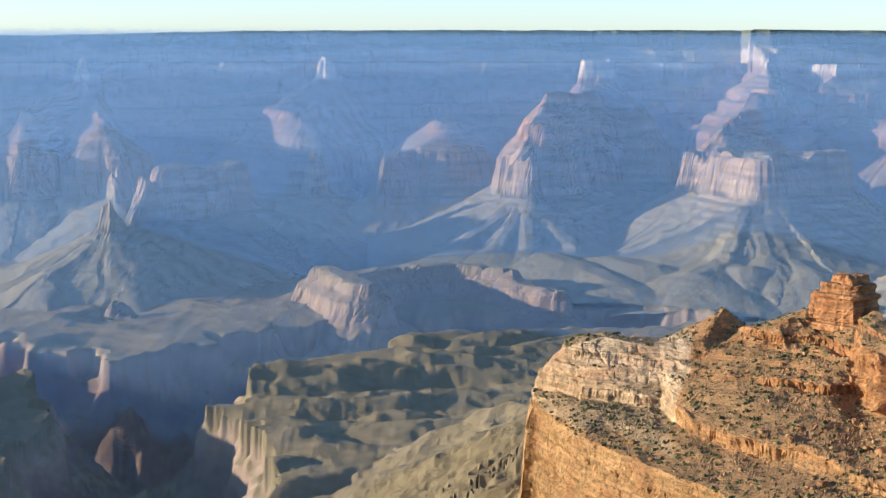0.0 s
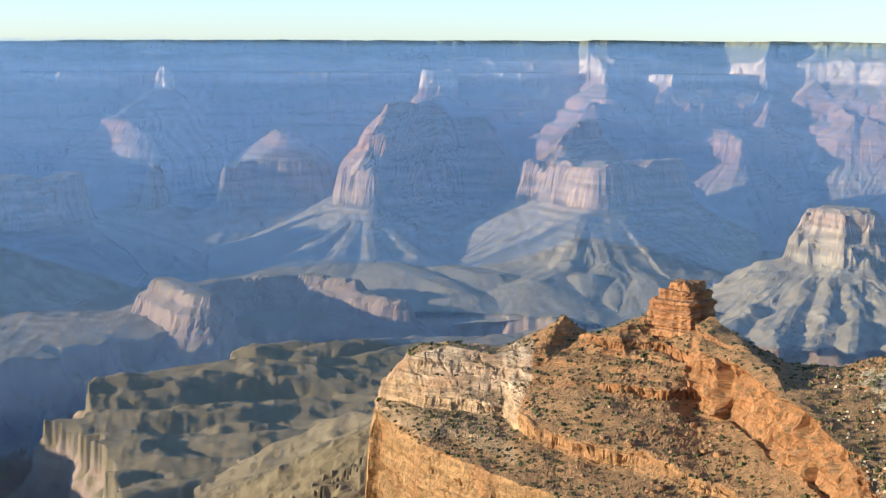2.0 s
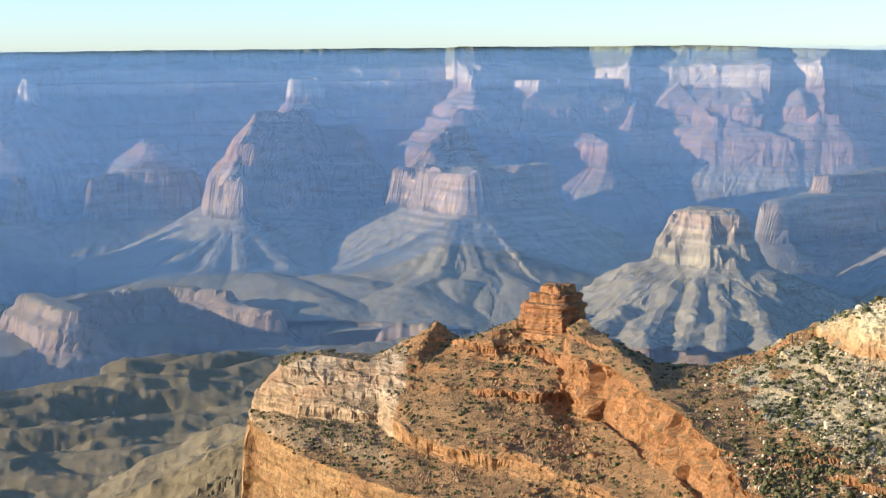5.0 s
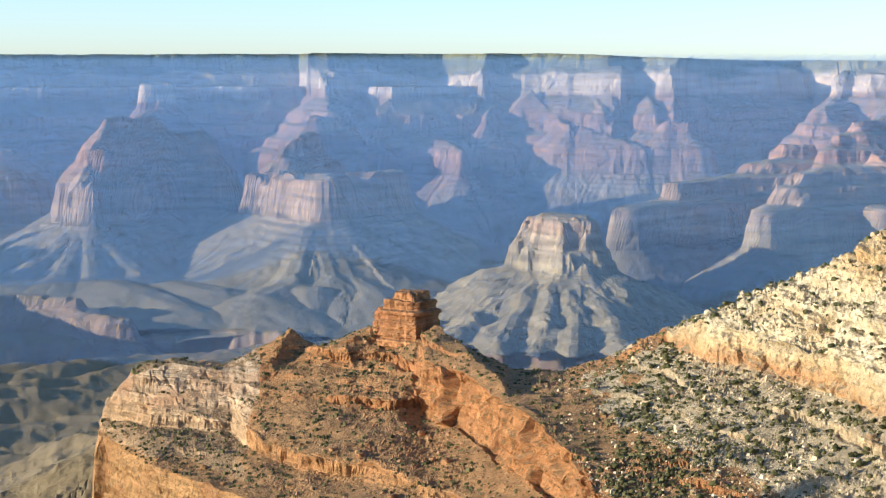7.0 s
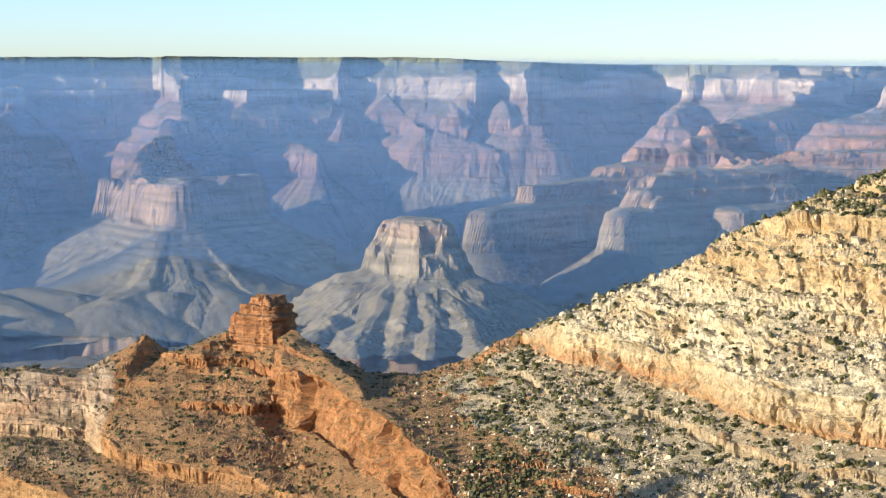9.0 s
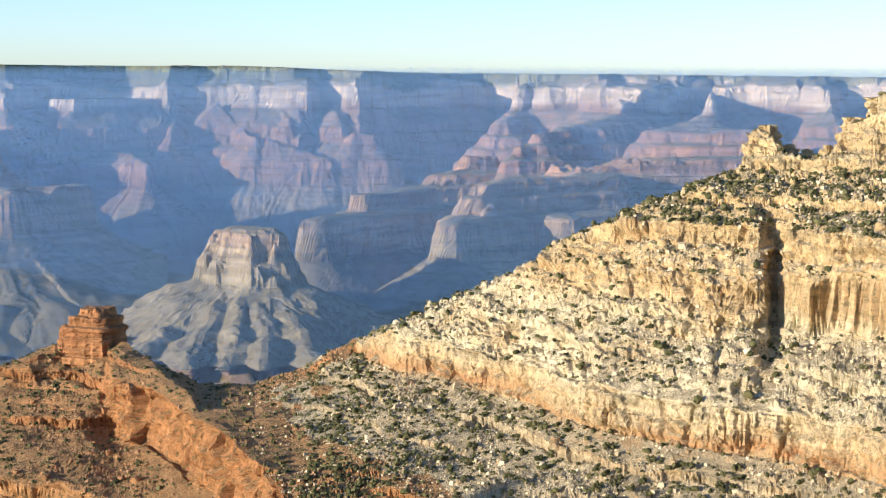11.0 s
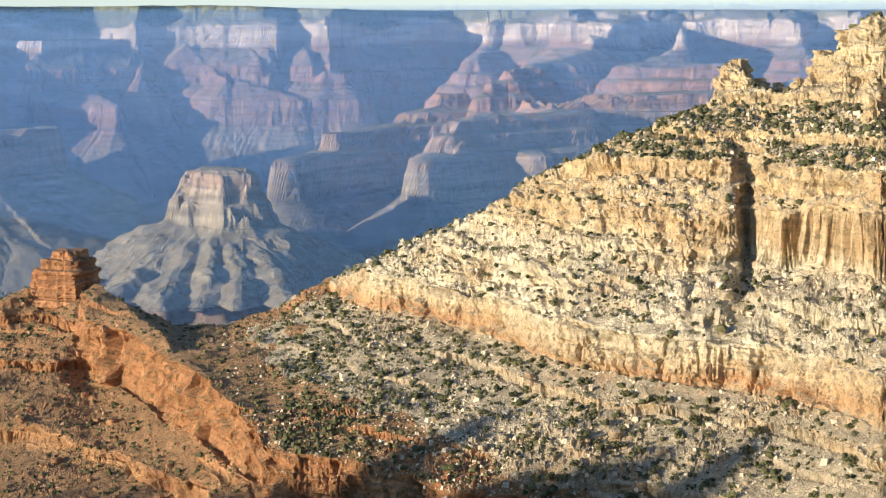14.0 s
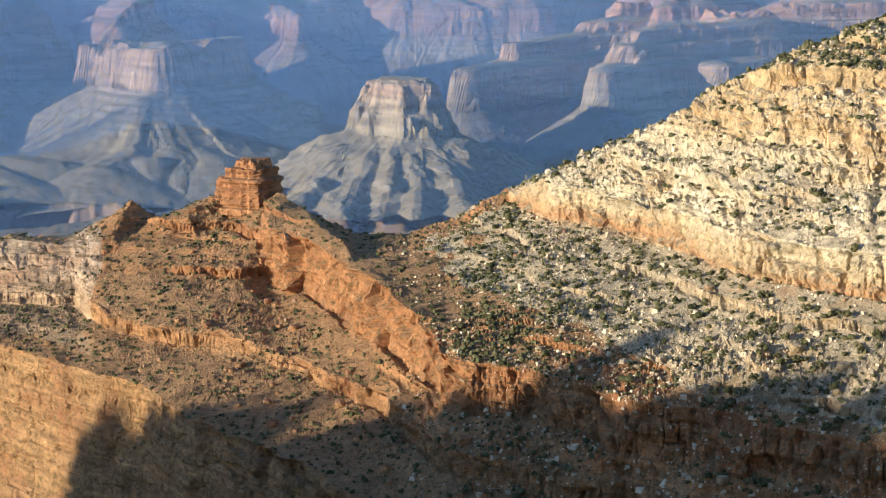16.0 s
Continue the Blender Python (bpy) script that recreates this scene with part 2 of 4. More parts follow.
def spines_height(x, y, spines, table, gully=0.22, seed=0, rough=1.0, fine=1.0):
    """Height falls away from the nearest spine; gullies and flutes run straight down the slopes."""
    zs, es = table
    best = np.full(x.shape, -1e9)
    along, away = np.zeros(x.shape), np.zeros(x.shape)
    run = 0.0
    for spine in spines:
        pts = [(*place(a_, r_)[:2], np.interp(z_, zs, es), w_) for a_, r_, z_, w_ in spine]
        if len(pts) == 1:
            pts = pts * 2
        for (x0, y0, e0, w0), (x1, y1, e1, w1) in zip(pts[:-1], pts[1:]):
            dx, dy = x1 - x0, y1 - y0
            ll = dx * dx + dy * dy + 1e-9
            t0 = ((x - x0) * dx + (y - y0) * dy) / ll
            t = np.clip(t0, 0, 1)
            ex, ey = x - x0 - t * dx, y - y0 - t * dy
            d = np.hypot(ex, ey)
            side = (ex * dy - ey * dx) / (math.sqrt(ll) * (d + 1e-6))
            u_ = run + t * math.sqrt(ll) + np.sign(t0 - 0.5) * np.arccos(np.clip(np.abs(side), 0, 1)) * 80 * ((t0 < 0) | (t0 > 1)) + 2000 * (side > 0)
            d = np.maximum(d - (w0 + t * (w1 - w0)), 0)
            e_ = e0 + t * (e1 - e0) - d
            win = e_ > best
            best, along, away = np.where(win, e_, best), np.where(win, u_, along), np.where(win, d, away)
            run += math.sqrt(ll) + 60
    g = fbm(x, y, 130 * rough, 4, seed, True)
    wavy = along + 16 * fbm(x, y, 85, 3, seed + 3)
    flute = vnoise(wavy / (34 * rough), away / 420, seed + 5) + 0.35 * (1 - 2 * np.abs(vnoise(wavy / (17 * rough), away / 260, seed + 6))) + 0.35 * vnoise(wavy / (7 * rough), away / 120, seed + 7)
    best = best + 4.0 * fbm(x, y, 48, 4, seed + 12, True) * np.clip(away / 100, 0, 1) + g * 26 * rough * gully / 0.22 + flute * 11 * rough * (0.5 + fine) * np.interp(away, (0, 60, 170), (0.15, 0.3, 1.0)) + 2.6 * fbm(x, y, 30, 3, seed + 8, True) + 1.2 * fbm(x, y, 11, 2, seed + 9)
    h = np.interp(best, es, zs) + np.minimum(0, best) * 0.6
    # thin hard beds stand out as ledges
    k = h / 11.0 + 0.25 * fbm(x, y, 120, 2, seed + 10)
    f = k - np.floor(k)
    step = np.where(f < 0.7, f * 0.5, 0.35 + (f - 0.7) / 0.3 * 0.65)
    return h + (step - f) * 11.0 * np.clip((h + 345) / 40, 0, 1) * np.clip(0.55 + fbm(x, y, 80, 2, seed + 11), 0, 1)


def beds(*steps):
    """Heights from the foot up, each with the run per metre of rise above it."""
    zs, es = [steps[0][0]], [0.0]
    for (z0, run), (z1, _) in zip(steps[:-1], steps[1:]):
        zs.append(z1)
        es.append(es[-1] + (z1 - z0) * run)
    return np.array(zs, float), np.array(es)


def soften(v, n_=2):
    for _ in range(n_):
        v = v.copy()
        v[:, 1:-1] = (v[:, :-2] + 2 * v[:, 1:-1] + v[:, 2:]) / 4
        v[1:-1] = (v[:-2] + 2 * v[1:-1] + v[2:]) / 4
    return v


def facing(px, py, pz, n_):
    """Unit normals of a grid, taken from a softened copy."""
    p = np.stack([soften(px, n_), soften(py, n_), soften(pz, n_)], -1)
    nn = np.cross(np.gradient(p, axis=1), np.gradient(p, axis=0))
    nn /= np.linalg.norm(nn, axis=-1, keepdims=True) + 1e-9
    return nn * np.where(nn[..., 2:3] < 0, -1, 1)


def along_profile(az_cols, fine_r, h, weight, n):
    """Resample each bearing's profile so that cliffs get as many rows as slopes."""
    pad = np.pad(weight, ((0, 0), (9, 9)), mode="edge")
    run = np.cumsum(np.pad(pad, ((0, 0), (1, 0))), 1)
    weight = (run[:, 19:] - run[:, :-19]) / 19
    arc = np.vstack([np.zeros((1, len(az_cols))), np.cumsum(weight, 0)])
    gr, gz = np.empty((n, len(az_cols))), np.empty((n, len(az_cols)))
    for j in range(len(az_cols)):
        at_ = np.linspace(0, arc[-1, j], n)
        gr[:, j] = np.interp(at_, arc[:, j], fine_r)
        gz[:, j] = np.interp(at_, arc[:, j], h[:, j])
    ga = np.broadcast_to(az_cols, gr.shape)
    return ga, gr, gr * np.sin(np.radians(ga)), gr * np.cos(np.radians(ga)), gz


def bedded(az_cols, fine_r, h, n, seed, base=-400, bed=7.0, amount=1.5):
    """A far relief with its beds standing in and out on the cliffs, and vertical joints."""
    R = np.broadcast_to(fine_r[:, None], h.shape)
    dz = np.diff(h, axis=0)
    weight = np.hypot(np.diff(R, axis=0) * 0.35, np.minimum(np.abs(dz), 60)) * np.where(dz < 0, 0.25, 1.0) * np.where(h[1:] < base - 10, 0.05, 1.0)
    ga, gr, gx, gy, gz = along_profile(az_cols, fine_r, h, weight, n)
    nn = facing(gx, gy, gz, 2)
    cliffy = np.clip((0.85 - nn[..., 2]) / 0.3, 0, 1)
    u = np.radians(ga) * fine_r.mean() + 4 * fbm(gx, gy, 40, 2, seed + 71)
    push = amount * vnoise(gz / bed + 0.3 * vnoise(u / 90, gz / 30, seed + 75), u / 140, seed + 72) + 0.6 * amount * vnoise(gz / (bed * 0.42), u / 80, seed + 73)
    push = push - 1.4 * amount * np.clip(1 - 5 * np.abs(vnoise(u / 24, gz / 40, seed + 74)), 0, 1) + 0.5 * amount * vnoise(u / 12, gz / 9, seed + 76)
    push = push * cliffy + (1 - cliffy) * 0.25 * amount * fbm(gx, gy, 18, 2, seed + 77)
    return ga, gx + nn[..., 0] * push, gy + nn[..., 1] * push, gz + nn[..., 2] * push, gz


def landform(name, label, spines, az, rr, cell, scale=1.0, shift=0.0, seed=0, mat=None, base=-400, gully=0.22, rough=1.0, category="butte", table=None, fine=0.45):
    table = table or bed_table(scale, shift)
    az_cols = np.linspace(az[0], az[1], int(radians(az[1] - az[0]) * (rr[0] + rr[1]) / 2 / cell))
    fine_r = np.arange(rr[0], rr[1], 2.6)
    A, R = np.meshgrid(az_cols, fine_r)
    x, y = R * np.sin(np.radians(A)), R * np.cos(np.radians(A))
    h = spines_height(x, y, spines, table, gully=gully, seed=seed, rough=rough, fine=fine)
    ga, x, y, z, gz = bedded(az_cols, fine_r, h, int((rr[1] - rr[0]) / cell * 0.85), seed, base)
    q = quad_mean(gz)
    thing = tagged(new(name), label, category)
    mat = mat or M_BUTTE
    cuts = [(-1e9, -305, "talus_slope"), (-305, -212, "cliff_band"), (-212, -150, "stepped_face"), (-150, -80, "upper_slope"), (-80, 1e9, "cap_rock")]
    if mat is M_SPUR:
        cuts = [(-1e9, -392, "talus_slope"), (-392, -352, "cliff_band"), (-352, 1e9, "top_slope")]
    banded(thing, x, y, z, [(nm, mat, (q >= lo) & (q < hi)) for lo, hi, nm in cuts], q > base)
    return thing


# ---- canyon floor: platform, gullies and inner gorge ----
def line_distance(x, y, nodes):
    best = np.full(x.shape, 1e9)
    pts = [place(a_, r_)[:2] for a_, r_ in nodes]
    for (x0, y0), (x1, y1) in zip(pts[:-1], pts[1:]):
        dx, dy = x1 - x0, y1 - y0
        t = np.clip(((x - x0) * dx + (y - y0) * dy) / (dx * dx + dy * dy), 0, 1)
        best = np.minimum(best, np.hypot(x - x0 - t * dx, y - y0 - t * dy))
    return best


GORGE = ((-34, 2300), (-16, 2150), (-9.5, 2040), (-5.5, 2170), (-2, 2330), (0.5, 2340), (3, 2400), (8, 2460), (14, 2470), (22, 2430), (34, 2400), (60, 2500))
SIDE_GORGE = ((-9.5, 2050), (-10.2, 1750), (-10.2, 1450), (-11, 1150), (-12, 950))


def line_r(A):
    return np.interp(A, [g[0] for g in GORGE], [g[1] for g in GORGE])


def floor_height(x, y, A, R):
    # lobes of the platform between gullies that drain towards the gorge
    u = x * 0.95 + y * 0.30 + 40 * fbm(x, y, 260, 2, 31)
    v = -x * 0.32 + y * 0.95 + 26 * fbm(x, y, 150, 2, 33)
    lobes = np.abs(vnoise(v / 74 + 0.4 * vnoise(u / 160, v / 160, 5), u / 420, 6))
    side = np.abs(vnoise(v / 60 + 9, u / 90 + 0.4 * vnoise(u / 90, v / 90, 7), 9))
    z = -378 + 21 * lobes ** 0.7 + 8 * side ** 0.8 + 7 * fbm(x, y, 110, 4, 8) + 4.5 * fbm(x, y, 70, 4, 12, True) + 1.6 * fbm(x, y, 26, 3, 13, True)
    far = np.clip((R - line_r(A)) / 120, 0, 1)
    z = z * (1 - far) + far * (-392 + 10 * fbm(x, y, 260, 3, 8) + 9 * fbm(x, y, 150, 4, 14, True))
    z += 30 * np.clip((1500 - R) / 700, 0, 2)
    z -= 62 * np.clip((A - 11) / 3, 0, 1) * np.clip((R - 1400) / 200, 0, 1) * np.clip((2520 - R) / 120, 0, 1)
    rag = (60 + 70 * np.clip((R - line_r(A)) / 60, 0, 1)) * fbm(x, y, 260, 4, 21, True) + 16 * fbm(x, y, 60, 3, 22, True)
    d = np.minimum(line_distance(x, y, GORGE) - 0, line_distance(x, y, SIDE_GORGE) + 70) + rag
    wall_ = np.interp(d, (0, 50, 130, 178, 186, 200), (-620, -560, -470, -420, -392, -380))
    return np.where(d < 200, np.minimum(z, wall_ + 4 * fbm(x, y, 30, 3, 23, True)), z)


radii = np.concatenate([np.linspace(500, 1250, 30), np.linspace(1255, 2700, 280), np.linspace(2720, 4980, 40)])
az_g = np.radians(np.concatenate([np.arange(-28, -16, 0.6), np.arange(-16, 12, 0.055), np.arange(12, 21, 0.16), np.arange(21, 54.5, 0.7)]))[None, :]
r_g = radii[:, None]
x, y, A, R = r_g * np.sin(az_g), r_g * np.cos(az_g), np.degrees(az_g) + 0 * r_g, r_g + 0 * az_g
z = floor_height(x, y, A, R)
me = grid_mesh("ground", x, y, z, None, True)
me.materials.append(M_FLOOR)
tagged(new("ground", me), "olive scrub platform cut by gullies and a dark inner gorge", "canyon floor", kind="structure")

# ---- far rim and its wall ----
EDGE = ((-30, 3900), (-15, 4080), (0, 4440), (9.7, 4640), (10.2, 4400), (10.8, 4395), (13.8, 4560), (15.7, 4390), (16.3, 4440), (16.8, 4445), (19.7, 4365), (20.3, 4430),
        (21.9, 4370), (22.6, 4560), (26.2, 4800), (27.5, 4440), (29.5, 4370), (30.3, 4430), (32.4, 4350), (33.1, 4430), (36.0, 4350), (36.7, 4440), (38.7, 4350), (39.3, 4440), (41, 4340), (50, 4370))
EDGE_LOW = ((-30, 3650), (-15, 3820), (0, 4120), (11.4, 4380), (12.6, 4150), (23, 4560), (26.6, 4700), (28.2, 4290), (33.5, 4360), (34.8, 4230), (50, 4310))
RIM = [[(10.4, 4260, -22, 8), (10.5, 4120, -60, 4), (10.6, 4000, -100, 4)],
       [(28, 4380, 10, 30), (27.2, 4300, -30, 8), (26.6, 4150, -90, 6)],
       [(31.6, 4300, 20, 30), (31.4, 4100, -10, 14), (31.0, 3900, -20, 30), (29.4, 3700, -90, 12), (27.6, 3560, -130, 10), (26.8, 3500, -160, 8)],
       [(29.6, 3950, -18, 20), (31.0, 3900, -20, 30)],
       [(33.2, 3740, -44, 2), (33.2, 3720, -80, 12), (31.5, 3650, -110, 20), (34.5, 3650, -110, 20)],
       [(36.5, 4300, 10, 20), (37, 4100, -60, 6)],
       [(40, 4300, 10, 20), (40.5, 4100, -60, 6)]]
# small ribs below the rim
RIB_TABLE = (np.array([-420.0, -235, -185, -150, -110, -60, 0]), np.array([0.0, 213, 230, 276, 300, 370, 406]))
RIBS = [[(-9, 4300, -10, 6), (-10, 4050, -70, 4), (-10.5, 3900, -130, 4)],
        [(15.9, 4250, -50, 3), (15.9, 4230, -90, 2), (15.7, 4130, -130, 3)],
        [(17.2, 4250, -60, 3), (17.9, 4190, -115, 3), (18.4, 4100, -150, 5)],
        [(18.4, 4220, -75, 3), (18.9, 4230, -95, 3)], [(19.2, 4240, -60, 3), (19.5, 4150, -95, 3)],
        [(18.9, 4100, -150, 8), (20.0, 4070, -165, 8), (20.6, 4050, -178, 6)],
        [(20.9, 4280, -45, 3), (21.1, 4170, -85, 3), (21.6, 4190, -115, 5)],
        [(21.5, 4110, -135, 7), (22.2, 4110, -140, 5)],
        [(13.4, 4060, -150, 4), (14.6, 4010, -172, 8), (14.9, 3960, -190, 4)]]
def wall_height(x, y, A, R):
    zs, es = bed_table(1.0, 45.0)
    rag = 14 * fbm(x, y, 190, 4, 41, True) + 5 * fbm(x, y, 70, 3, 42, True)
    Aj = A + 0.30 * fbm(x, y, 150, 3, 45) + 0.16 * fbm(x, y, 45, 2, 46)
    Ak = A + 0.55 * fbm(x, y, 190, 3, 47) + 0.2 * fbm(x, y, 50, 2, 48)
    bench = np.interp(-46, zs, es)

    def rise(top, edge, at, seed):
        h = np.full(x.shape, zs[0])
        for k in range(len(zs) - 1):
            line = np.interp(at + 0.55 * fbm(x, y, 120, 3, seed + 60 + k // 2), *zip(*edge))
            e_ = top - np.maximum(0, line - R) + rag + 9 * fbm(x, y, 85, 3, seed + k // 3, True) + 4 * fbm(x, y, 30, 3, seed + 20 + k, True)
            h = np.where(e_ >= es[k], zs[k] + np.clip((e_ - es[k]) / (es[k + 1] - es[k]), 0, 1) * (zs[k + 1] - zs[k]), h)
        return h

    up = rise(es[-1], EDGE, Aj, 500)
    low = rise(bench, EDGE_LOW, Ak, 540) - 0.02 * np.maximum(0, 4400 - R)
    z_ = np.where(up > -44, up, np.maximum(up, np.minimum(low, -44)))
    z_ = np.maximum(z_, spines_height(x, y, RIM, (zs, es), gully=0.13, seed=40, rough=1.4, fine=0.25))
    return np.maximum(z_, spines_height(x, y, RIBS, RIB_TABLE, gully=0.11, seed=43, rough=0.9, fine=0.4))


az_cols, fine_r = np.linspace(-22, 44, 1000), np.concatenate([np.arange(3400, 4800, 4.0), np.linspace(4810, 4985, 8)])
A, R = np.meshgrid(az_cols, fine_r)
x, y = R * np.sin(np.radians(A)), R * np.cos(np.radians(A))
cap = np.interp(A, (-30, -13, -7, 0, 10, 18, 23, 30, 39, 50), (14, 14, 27, 33, 36, 35, 21, 16, 9, 9))
h = np.minimum(wall_height(x, y, A, R), cap + 2.2 * fbm(x, y, 60, 3, 44))
ga, x, y, z, gz = bedded(az_cols, fine_r, h, 230, 40)
q = quad_mean(gz)
wall = tagged(new("backdrop"), "far plateau rim with layered red and white cliffs in haze", "canyon rim", kind="structure")
banded(wall, x, y, z, [("talus_slope", M_FAR, q < -305), ("red_cliff_band", M_FAR, (q >= -305) & (q < -238)), ("stepped_face", M_FAR, (q >= -238) & (q < -112)),
                       ("white_cliff_band", M_FAR, (q >= -112) & (q < -40)), ("rim", M_FAR, q >= -40)], q > -400)

# ---- buttes and spurs across the gorge ----
TEMPLE_BEDS = beds((-430, 4.5), (-345, 2.1), (-275, 0.22), (-212, 0.9), (-178, 0.3), (-152, 1.0), (-112, 0.5), (-98, 1.1), (-80, 0.15), (-34, 1.0), (-25, 1.0))
landform("temple_butte", "pale-capped red temple butte with long grey talus skirt",
         [[(4.78, 3620, -34, 11), (5.3, 3640, -33, 11)], [(5.0, 3605, -80, 16), (4.3, 3520, -96, 4), (3.4, 3430, -110, 4), (2.95, 3320, -150, 5)], [(2.85, 3300, -153, 14), (3.35, 3270, -154, 16)], [(2.9, 3270, -178, 8), (2.55, 3200, -208, 8)],
          [(2.3, 3170, -211, 10), (2.75, 3140, -211, 12)], [(5.1, 3600, -84, 10), (6.3, 3570, -118, 6), (6.7, 3500, -152, 8)],
          [(2.5, 3130, -278, 6), (0.6, 2960, -338, 8)], [(2.6, 3120, -278, 5), (1.8, 2930, -342, 8)], [(2.7, 3110, -280, 5), (2.9, 2920, -345, 8)], [(2.8, 3115, -280, 6), (4.4, 2960, -340, 10)],
          [(3.2, 2930, -346, 14), (4.4, 2800, -350, 20), (5.6, 2690, -362, 16)], [(5.6, 2860, -346, 14), (6.8, 2790, -352, 22)]],
         (-2.5, 9.5), (2580, 3760), 4.2, seed=51, gully=0.12, rough=0.8, table=TEMPLE_BEDS, fine=0.5)
STEP_BEDS = beds((-430, 4.0), (-345, 2.0), (-262, 0.22), (-192, 1.2), (-165, 0.35), (-135, 0.9), (-122, 0.35), (-104, 1.0), (-90, 1.0))
landform("stepped_butte", "layered red butte with a broad cliff block and grey apron",
         [[(10.7, 3700, -106, 12), (10.1, 3620, -110, 14)], [(10.0, 3560, -138, 8), (9.5, 3430, -158, 6)], [(9.4, 3400, -166, 12), (9.1, 3330, -168, 10)], [(9.2, 3320, -190, 10), (9.2, 3200, -191, 20)],
          [(8.4, 3190, -191, 18), (9.5, 3120, -191, 26), (10.4, 3020, -192, 20)], [(10.2, 3080, -191, 24), (12.7, 3200, -191, 14)],
          [(9.9, 2960, -270, 6), (9.3, 2830, -335, 10)], [(10.1, 2960, -272, 6), (10.6, 2830, -336, 8)], [(9.4, 2830, -338, 14), (8.3, 2730, -352, 12)], [(9.9, 2760, -346, 12), (10.15, 2640, -385, 3)], [(10.7, 2900, -320, 6), (12.0, 2780, -352, 10)]],
         (5.5, 15.5), (2560, 3800), 4.2, seed=61, gully=0.12, rough=0.8, table=STEP_BEDS, fine=0.5)
CONE_BEDS = beds((-470, 2.4), (-392, 2.1), (-318, 0.35), (-288, 1.3), (-282, 0.3), (-240, 1.6), (-232, 1.0))
landform("cone_butte", "isolated flat-topped butte with fluted cliff and spreading talus",
         [[(17.25, 2815, -239, 14), (18.0, 2790, -234, 26), (18.85, 2745, -236, 16)], [(17.3, 2790, -316, 10), (15.9, 2640, -366, 8), (14.4, 2530, -392, 10)], [(17.6, 2740, -318, 6), (16.6, 2560, -372, 6), (16.1, 2440, -396, 6)],
          [(18.0, 2720, -318, 5), (17.7, 2540, -374, 5), (17.3, 2420, -398, 6)], [(18.4, 2710, -318, 5), (18.7, 2540, -374, 5), (18.6, 2410, -398, 6)], [(18.7, 2700, -318, 5), (19.9, 2560, -370, 5), (20.4, 2430, -396, 8)], [(18.9, 2730, -318, 8), (21.3, 2620, -380, 10), (23, 2560, -394, 10)]],
         (12.5, 24.5), (2330, 3120), 3.6, seed=71, rough=0.62, gully=0.3, table=CONE_BEDS, fine=0.9)
MESA_BEDS = beds((-470, 1.2), (-385, 1.7), (-312, 0.22), (-246, 2.5), (-236, 0.3), (-210, 1.8), (-203, 0.3), (-184, 1.8), (-176, 0.4), (-152, 1.6), (-140, 1.0))
landform("terraced_mesa", "terraced red mesa with broad benches and dark shaded face",
         [[(20.25, 3060, -242, 10), (22.0, 3190, -240, 26), (24.4, 3380, -238, 30)], [(21.9, 3230, -209, 16), (23.6, 3330, -207, 22)], [(23.4, 3400, -208, 18), (25.2, 3480, -180, 26), (27.5, 3560, -176, 30)], [(25.4, 3540, -154, 14), (26.1, 3560, -150, 12)],
          [(24.75, 3010, -240, 8), (25.7, 3100, -236, 30)], [(25.5, 3110, -206, 16), (26.4, 3180, -180, 20), (29.5, 3330, -178, 50)], [(25.0, 2980, -312, 3), (25.2, 2890, -345, 4)], [(28.0, 3190, -240, 26), (28.6, 3120, -242, 14)], [(29, 3430, -176, 60), (36, 3600, -150, 80)]],
         (18, 40), (2760, 3760), 5.0, seed=81, gully=0.08, rough=0.6, table=MESA_BEDS, fine=0.4)
BUTTE_BEDS = beds((-430, 2.4), (-300, 0.25), (-222, 1.1), (-160, 0.4), (-140, 1.1), (-80, 0.2), (-30, 1.0), (-10, 1.0))
landform("peaked_butte", "hazy red peaked butte with stepped shoulders",
         [[(-11.6, 3900, -58, 3), (-12.5, 3760, -110, 6), (-13.4, 3600, -160, 12), (-13.6, 3480, -222, 10)], [(-11.6, 3900, -70, 4), (-11.2, 3700, -140, 8), (-10.9, 3560, -158, 16), (-10.6, 3460, -222, 14), (-10.7, 3360, -300, 4)]],
         (-17, -7), (3000, 4100), 5.0, seed=91, gully=0.12, table=BUTTE_BEDS)
landform("ridge_temple", "hazy stepped ridge with a small white cap",
         [[(-3.95, 4000, -32, 10), (-3.7, 4020, -32, 10)], [(-3.9, 3980, -80, 8), (-4.7, 3880, -108, 4), (-5.4, 3780, -138, 6)], [(-5.6, 3760, -140, 8), (-4.5, 3640, -160, 12)], [(-4.4, 3600, -222, 12), (-4.1, 3530, -224, 10), (-4.3, 3460, -302, 4)]],
         (-8, -1), (3200, 4150), 5.0, seed=95, gully=0.10, table=BUTTE_BEDS)
landform("hazy_butte", "small hazy red butte with a cliff at its foot",
         [[(-0.2, 3640, -150, 16), (0.15, 3600, -158, 18)], [(-0.8, 3580, -222, 12), (0.1, 3530, -222, 16)], [(-0.5, 3560, -222, 10), (-1.9, 3500, -224, 5)]],
         (-5, 4), (3150, 3900), 5.0, seed=97, gully=0.10, table=BUTTE_BEDS)
landform("shaded_mesa", "long shaded mesa with a thin sunlit cap",
         [[(-6.9, 3250, -222, 18), (-8.9, 3060, -222, 22)], [(-8.9, 3060, -250, 14), (-10.9, 2860, -300, 8), (-13, 2720, -360, 8)], [(-6.8, 3260, -250, 20), (-4.5, 3150, -330, 20)]], (-16, -2), (2500, 3450), 5.5, seed=101, table=BUTTE_BEDS, gully=0.14)
SPUR_BEDS = beds((-640, 1.3), (-470, 1.5), (-392, 0.35), (-366, 1.6), (-354, 0.3), (-340, 2.5), (-330, 1.0))
